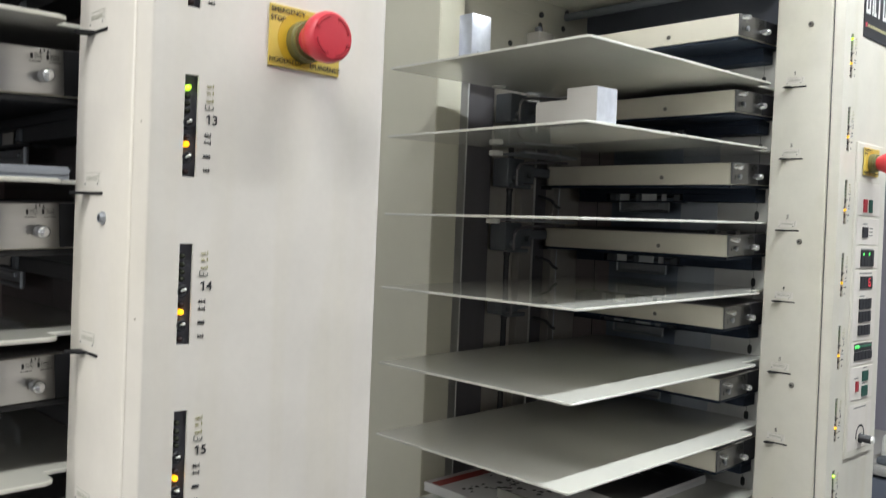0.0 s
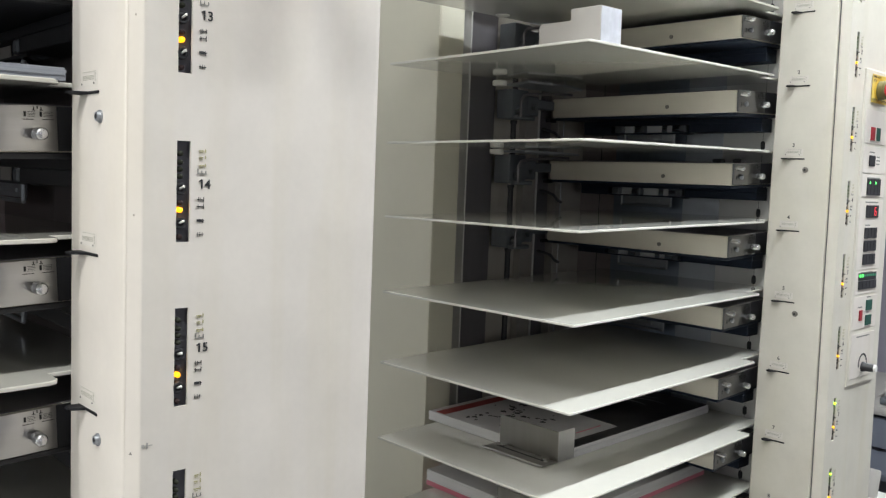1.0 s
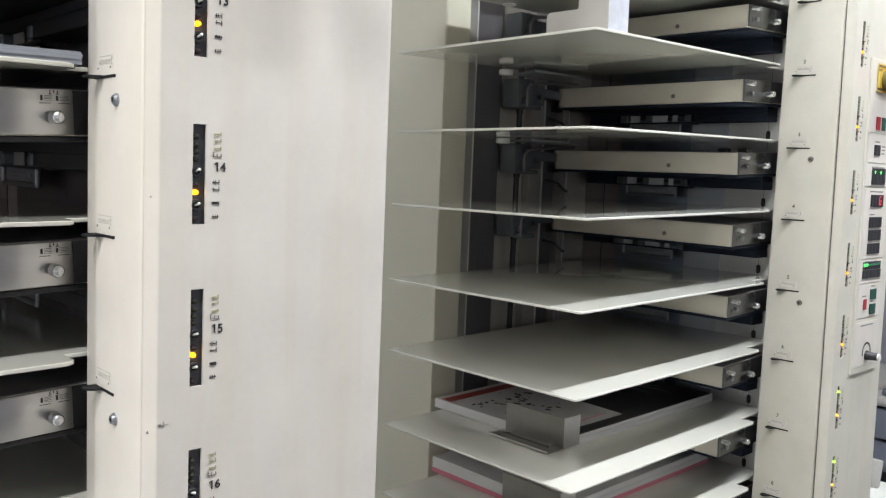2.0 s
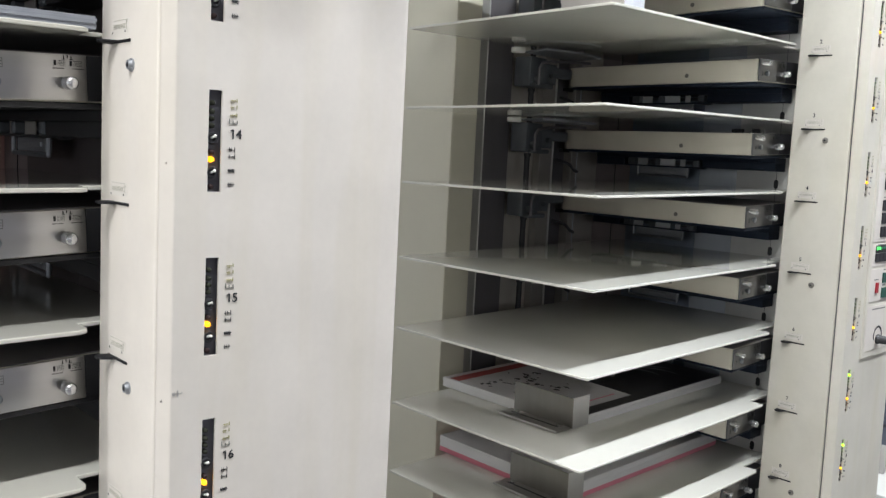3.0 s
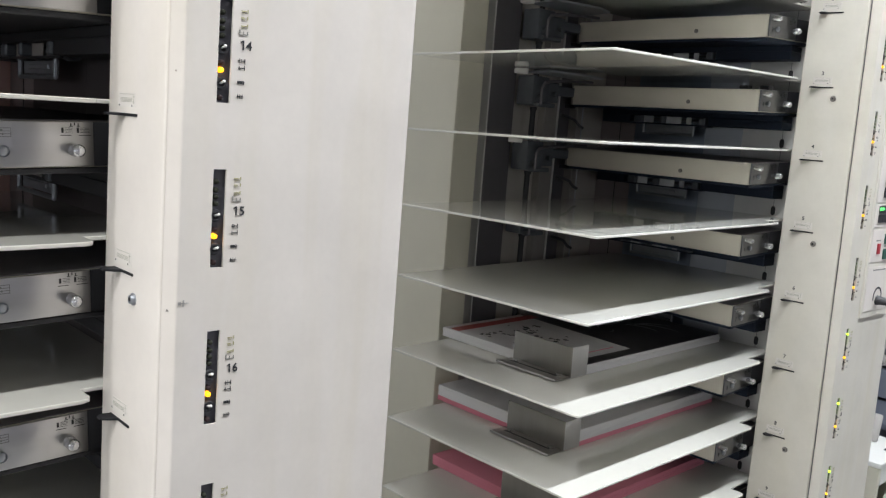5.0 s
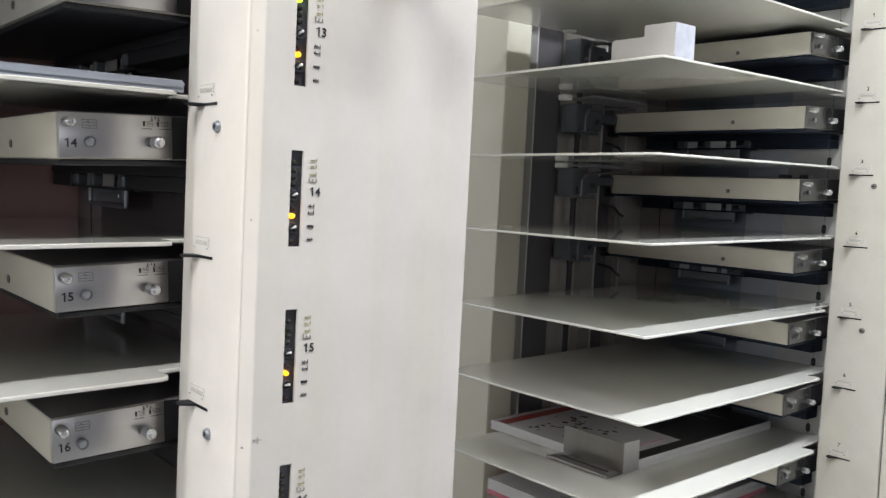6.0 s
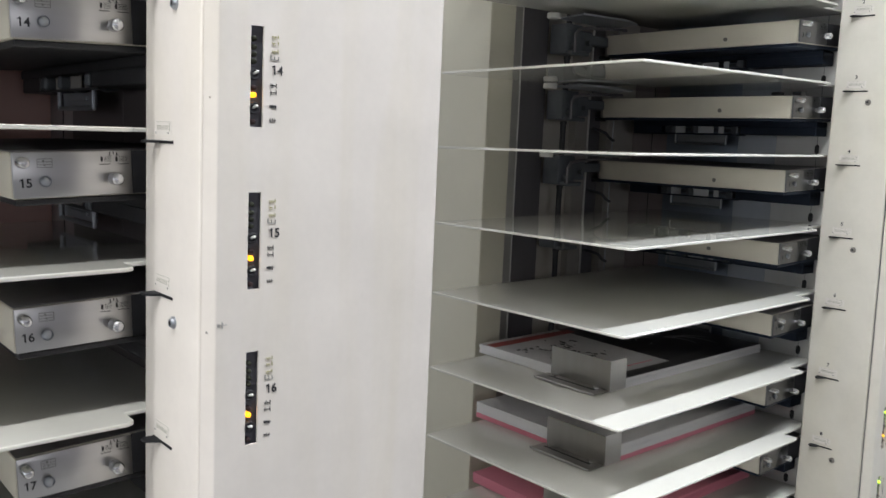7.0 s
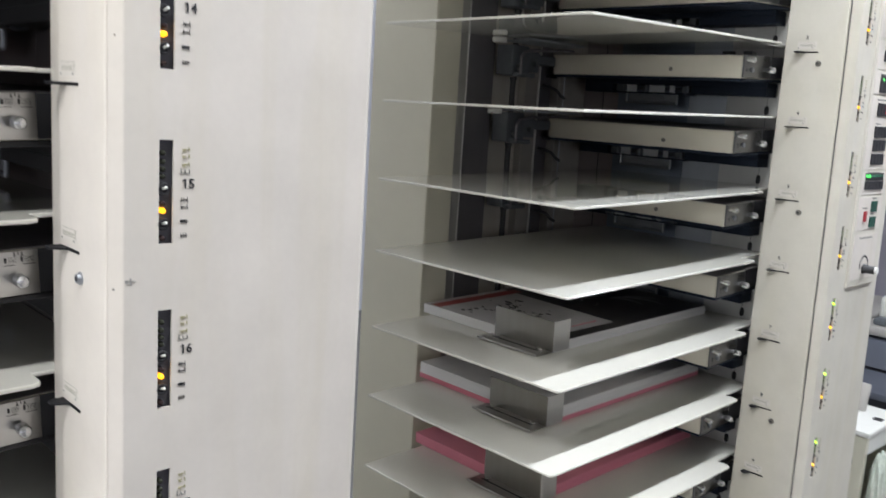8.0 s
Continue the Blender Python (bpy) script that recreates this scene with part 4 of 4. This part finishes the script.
s, top = stack("magazine_stack", "stack of printed sheets with a red and black cover", on_tray(7, BX, BY), BOOK, [(0.0155, PAPER, "sheet")])
part("cover", box(B(), 0.001, BOOK[0] - 0.001, 0.001, BOOK[1] - 0.001, top, top + 0.0004), PRINT_LIGHT, s, "printed light grey cover")
part("red_band", box(B(), 0.014, 0.036, 0.004, 0.215, top + 0.0004, top + 0.0006), PRINT_RED, s, "red printed band")
bm = prism(B(), [(0.265, 0.002), (0.291, 0.002), (0.291, 0.430), (0.002, 0.430), (0.002, 0.20), (0.268, 0.185)], top + 0.0004, top + 0.0006)
part("dark_photo", bm, PRINT_DARK, s, "black printed photograph")
rnd = random.Random(4)
for k in range(46):
    x, y, r0 = rnd.gauss(0.10, 0.03), rnd.gauss(0.095, 0.03), rnd.uniform(0.002, 0.006)
    bm = prism(B(), [(x + r0 * rnd.uniform(0.4, 1.3) * math.cos(a), y + r0 * rnd.uniform(0.4, 1.3) * math.sin(a)) for a in (0, 1.05, 2.1, 3.14, 4.2, 5.2)], top + 0.0004, top + 0.0006 + 0.000002 * k)
    part("print_mark", bm, INK, s)
PRINT_GREY = material("grey_photo_print", (0.38, 0.38, 0.39), 0.3, 0, 0.3, 60, 0.3, 0)
for k in range(9):
    bm = B()
    cx, cy, r0, w = 0.15 + 0.012 * k * (-1) ** k, 0.255 + 0.011 * k, 0.020 + 0.005 * k, rnd.uniform(0.002, 0.007)
    a0, span = rnd.uniform(0, 6.28), rnd.uniform(0.9, 2.0)
    arc = [a0 + span * j / 10 for j in range(11)]
    outer = [(cx + 1.3 * (r0 + w * math.sin(math.pi * j / 10)) * math.cos(a), cy + (r0 + w * math.sin(math.pi * j / 10)) * math.sin(a)) for j, a in enumerate(arc)]
    inner = [(cx + 1.3 * (r0 - 0.0008) * math.cos(a), cy + (r0 - 0.0008) * math.sin(a)) for a in arc]
    prism(bm, outer + inner[::-1], top + 0.0006, top + 0.0007 + 0.00002 * k)
    part("photo_swirl", bm, PRINT_GREY, s, "grey swirl in the photograph")
part("pink_line", box(B(), 0.245, 0.248, 0.10, 0.165, top + 0.0004, top + 0.0006), PAPER_PINK, s, "thin pink printed line")

s, top = stack("paper_stack", "stack of white sheets on pink ones", on_tray(8, BX, BY), BOOK, [(0.0085, PAPER_PINK, "pink_sheet"), (0.0185, PAPER, "white_sheet")])
part("cover", box(B(), 0.001, BOOK[0] - 0.001, 0.001, BOOK[1] - 0.001, top, top + 0.0004), PRINT_LIGHT, s, "printed grey top sheet")
s, top = stack("paper_stack", "stack of pink sheets", on_tray(9, BX, BY), BOOK, [(0.018, PAPER_PINK, "pink_sheet")])
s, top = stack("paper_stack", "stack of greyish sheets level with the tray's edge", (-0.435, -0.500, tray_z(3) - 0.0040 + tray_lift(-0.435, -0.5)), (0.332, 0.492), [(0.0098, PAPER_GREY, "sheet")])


# ---- the room ----
def slab(name, x0, x1, y0, y1, z0, z1, mat, label, category):
    return tagged(part(name, box(B(), x0, x1, y0, y1, z0, z1), mat), label, category, kind="structure")


RX0, RX1, RY0, RY1 = -3.4, 6.4, -5.6, 5.4
slab("floor", RX0, RX1, RY0, RY1, -0.1, 0.0, FLOOR, "worn grey screed workshop floor", "floor")
slab("ceiling", RX0, RX1, RY0, RY1, ROOM_TOP, ROOM_TOP + 0.1, CEIL, "pale board ceiling", "ceiling")
slab("wall_west", RX0 - 0.15, RX0, RY0, RY1, -0.1, ROOM_TOP + 0.1, PALE, "pale bluish painted wall", "wall")
ey0, ey1, ez0, ez1 = EAST
bm = box(B(), RX1, RX1 + 0.15, RY0, ey0, -0.1, ROOM_TOP + 0.1)
box(bm, RX1, RX1 + 0.15, ey1, RY1, -0.1, ROOM_TOP + 0.1)
box(bm, RX1, RX1 + 0.15, ey0, ey1, -0.1, ez0)
box(bm, RX1, RX1 + 0.15, ey0, ey1, ez1, ROOM_TOP + 0.1)
tagged(part("wall_east", bm, WALL), "lilac grey painted wall with an added window", "wall", kind="structure")
slab("wall_north", RX0 - 0.15, RX1 + 0.15, RY1, RY1 + 0.15, -0.1, ROOM_TOP + 0.1, WALL, "lilac grey painted wall", "wall")
wx0, wx1, wz0, wz1 = WINDOW
bm = box(B(), RX0 - 0.15, wx0, RY0 - 0.15, RY0, -0.1, ROOM_TOP + 0.1)
box(bm, wx1, RX1 + 0.15, RY0 - 0.15, RY0, -0.1, ROOM_TOP + 0.1)
box(bm, wx0, wx1, RY0 - 0.15, RY0, -0.1, wz0)
box(bm, wx0, wx1, RY0 - 0.15, RY0, wz1, ROOM_TOP + 0.1)
tagged(part("wall_south", bm, PALE), "pale bluish painted wall with an added window", "wall", kind="structure")
GLASS = material("clear_glass", (0.9, 0.95, 0.95), 0.03, 0, 0, 50, 0, 0)
GLASS.node_tree.nodes["Principled BSDF"].inputs["Transmission Weight"].default_value = 1.0


def window(name, at, turn, a0, a1, z0, z1):
    """A two-pane window, built along x and turned into its wall."""
    win = thing(name, "added white framed window with two panes, out of view", "window", kind="structure")
    win.matrix_world = pose(*at, 0, 0, turn)
    mid = (a0 + a1) / 2
    for x0, x1, za, zb in ((a0, a0 + 0.05, z0, z1), (a1 - 0.05, a1, z0, z1), (mid - 0.03, mid + 0.03, z0 + 0.0501, z1 - 0.0501), (a0 + 0.0501, a1 - 0.0501, z0, z0 + 0.05), (a0 + 0.0501, a1 - 0.0501, z1 - 0.05, z1)):
        part("window_frame", box(B(), x0, x1, -0.03, 0.03, za, zb, 0.004), WHITE, win)
    for x0, x1 in ((a0 + 0.051, mid - 0.031), (mid + 0.031, a1 - 0.051)):
        part("pane", box(B(), x0, x1, -0.003, 0.003, z0 + 0.051, z1 - 0.051), GLASS, win)


# frames for the two added windows, out of view
window("window_1", (0, RY0 - 0.08, 0), 0, wx0, wx1, wz0, wz1)
window("window_2", (RX1 + 0.08, 0, 0), 90, ey0, ey1, ez0, ez1)

# battens out of view, over the added fill rows too
for x, y, z, length, watts in LAMPS:
    lamp = thing("tube_lamp", "unseen white ceiling batten with lit fluorescent tubes", "ceiling lamp", (x, y, z + 0.06), group="ceiling lamps")
    part("batten", box(B(), -0.05, 0.05, -length / 2, length / 2, 0.0, ROOM_TOP - z - 0.06, 0.004), WHITE, lamp)
    part("tube", rod(B(), (0, -length / 2 + 0.03, -0.02), (0, length / 2 - 0.03, -0.02), 0.013, 16), LAMP_TUBE, lamp)


# ---- machines beyond the second tower ----
SLATE = material("slate_grey_paint", (0.105, 0.115, 0.145), 0.35, 0.1, 0.05, 30, 0.12, 0.1, 400)
DARK_SLATE = material("dark_slate_paint", (0.04, 0.045, 0.06), 0.4, 0.1, 0.05, 30, 0.12, 0.1, 400)
FROSTED = material("frosted_wrapping", (0.60, 0.65, 0.57), 0.35, 0, 0.3, 60, 0.25, 0.3, 90)
LEAFY = material("green_wrapping", (0.14, 0.24, 0.12), 0.5, 0, 0.3, 60, 0.2, 0.3, 90)


def slab_profile(bm, pts, x0, x1):
    """An outline of (y, z) pairs, drawn out along x."""
    vs = [[bm.verts.new((x, y, z)) for y, z in pts] for x in (x0, x1)]
    faces = [bm.faces.new(vs[0]), bm.faces.new(vs[1][::-1])]
    for k in range(len(pts)):
        faces.append(bm.faces.new((vs[0][k], vs[1][k], vs[1][(k + 1) % len(pts)], vs[0][(k + 1) % len(pts)])))
    bmesh.ops.recalc_face_normals(bm, faces=bm.faces)
    bmesh.ops.bevel(bm, geom=list(bm.edges), offset=0.006, segments=2, profile=0.5, affect="EDGES")
    return bm


def finisher():
    """A low booklet machine: dark carcass, two sloping slate lids, a pale deck and a white rounded hood."""
    m = thing("finishing_machine", "slate grey finishing machine with a white rounded hood", "machine", (-0.80, 2.75, 0))
    part("carcass", box(B(), -0.45, 0.75, 0.06, 0.90, 0.03, 0.37, 0.01, 2), DARK_SLATE, m, "dark slate carcass")
    part("lower_lid", slab_profile(B(), [(-0.02, 0.36), (0.10, 0.41), (0.10, 0.43), (-0.02, 0.385)], -0.45, 0.75), SLATE, m, "sloping dark slate lid")
    part("upper_lid", slab_profile(B(), [(0.10, 0.436), (0.16, 0.52), (0.30, 0.53), (0.30, 0.436)], -0.45, 0.75), SLATE, m, "sloping slate grey lid")
    part("deck", box(B(), -0.45, 0.75, 0.17, 0.80, 0.531, 0.566, 0.008, 2), PALE_METAL, m, "pale metal deck")
    part("hood", box(B(), 0.245, 0.72, 0.25, 0.75, 0.567, 0.665, 0.022, 4), WHITE, m, "white rounded hood")
    part("clamp", box(B(), 0.255, 0.30, 0.19, 0.245, 0.567, 0.592, 0.006, 2), GREY, m, "dark clamp")
    part("lamp_button", lathe(B(), [(0, 0.014), (0.010, 0.014), (0.016, 0.009)], 0.30, 0.40, 0.681, 20), LED_RED, m, "lit red lamp")
    part("lamp_stalk", rod(B(), (0.30, 0.40, 0.664), (0.30, 0.40, 0.682), 0.006, 10), GREY, m)
    part("foot", box(B(), -0.40, 0.70, 0.10, 0.86, 0.0, 0.0299), DARK, m)
    return m


finisher()


def low_cabinet():
    """A small cabinet with a white top that has a dark hole, and beige sides with an open front."""
    m = thing("low_cabinet", "low beige cabinet with a white top and a dark hole", "cabinet", (-0.185, 2.0, 0))
    part("top", box(B(), -0.42, 0.002, -0.002, 0.24, 0.474, 0.488, 0.003, 2), WHITE, m, "white top board")
    part("side_board", box(B(), -0.415, -0.002, 0.0, 0.016, 0.03, 0.4738, 0.002), CREAM, m, "beige side board")
    part("side_board", box(B(), -0.415, -0.002, 0.222, 0.238, 0.03, 0.4738, 0.002), CREAM, m)
    part("back_board", box(B(), -0.415, -0.400, 0.0165, 0.2215, 0.03, 0.4738), CREAM, m)
    part("floor_board", box(B(), -0.3998, -0.002, 0.0165, 0.2215, 0.03, 0.046), CREAM, m)
    part("front_rail", box(B(), -0.02, -0.002, 0.0165, 0.2215, 0.425, 0.4738, 0.002), WHITE, m, "white front rail")
    part("hole", box(B(), -0.040, -0.016, 0.122, 0.146, 0.4875, 0.4892, 0.002), BLACK, m, "dark square hole")
    part("plinth", box(B(), -0.41, -0.01, 0.005, 0.233, 0.0, 0.0298), DARK, m)
    part("grip", box(B(), -0.09, -0.03, -0.006, 0.0, 0.392, 0.418, 0.003, 2), GREY, m, "grey recessed grip")
    return m


low_cabinet()
m = thing("upright_board", "small beige board standing on the white cabinet top", "board", (-0.288, 2.16, 0.4882))
part("board", slab_profile(B(), [(0.0, 0.0), (0.012, 0.0), (0.030, 0.075), (0.018, 0.075)], -0.05, 0.03), PALE_METAL, m)
rnd = random.Random(9)
for k, (mat, label, x, y, tall) in enumerate(((LEAFY, "tall crumpled green wrapped packet beside the cabinet", -0.157, 2.165, 0.440), (WHITE, "tall crumpled white packet beside the cabinet", -0.157, 2.097, 0.445), (FROSTED, "tall frosted pale green packet beside the cabinet", -0.1595, 2.035, 0.438), (KEY_RED, "red crumpled packet beside the cabinet", -0.126, 2.010, 0.330))):
    m = thing("packet", label, "packet", (x, y, 0.0), group="packets")
    bm = B()
    bmesh.ops.create_icosphere(bm, subdivisions=4, radius=1.0)
    for v in bm.verts:
        n = v.co.copy()
        d = 1 + 0.16 * math.sin(9 * n.x + k) * math.cos(8 * n.y + 5 * n.z) + 0.05 * rnd.uniform(-1, 1)
        flat = math.copysign(abs(n.z) ** 0.45, n.z)
        v.co = Vector((n.x * 0.021 * d, n.y * 0.033 * d, max(0.0, tall * (0.5 + 0.5 * flat) * (0.9 + 0.1 * d))))
    part("wrapping", bm, mat, m)
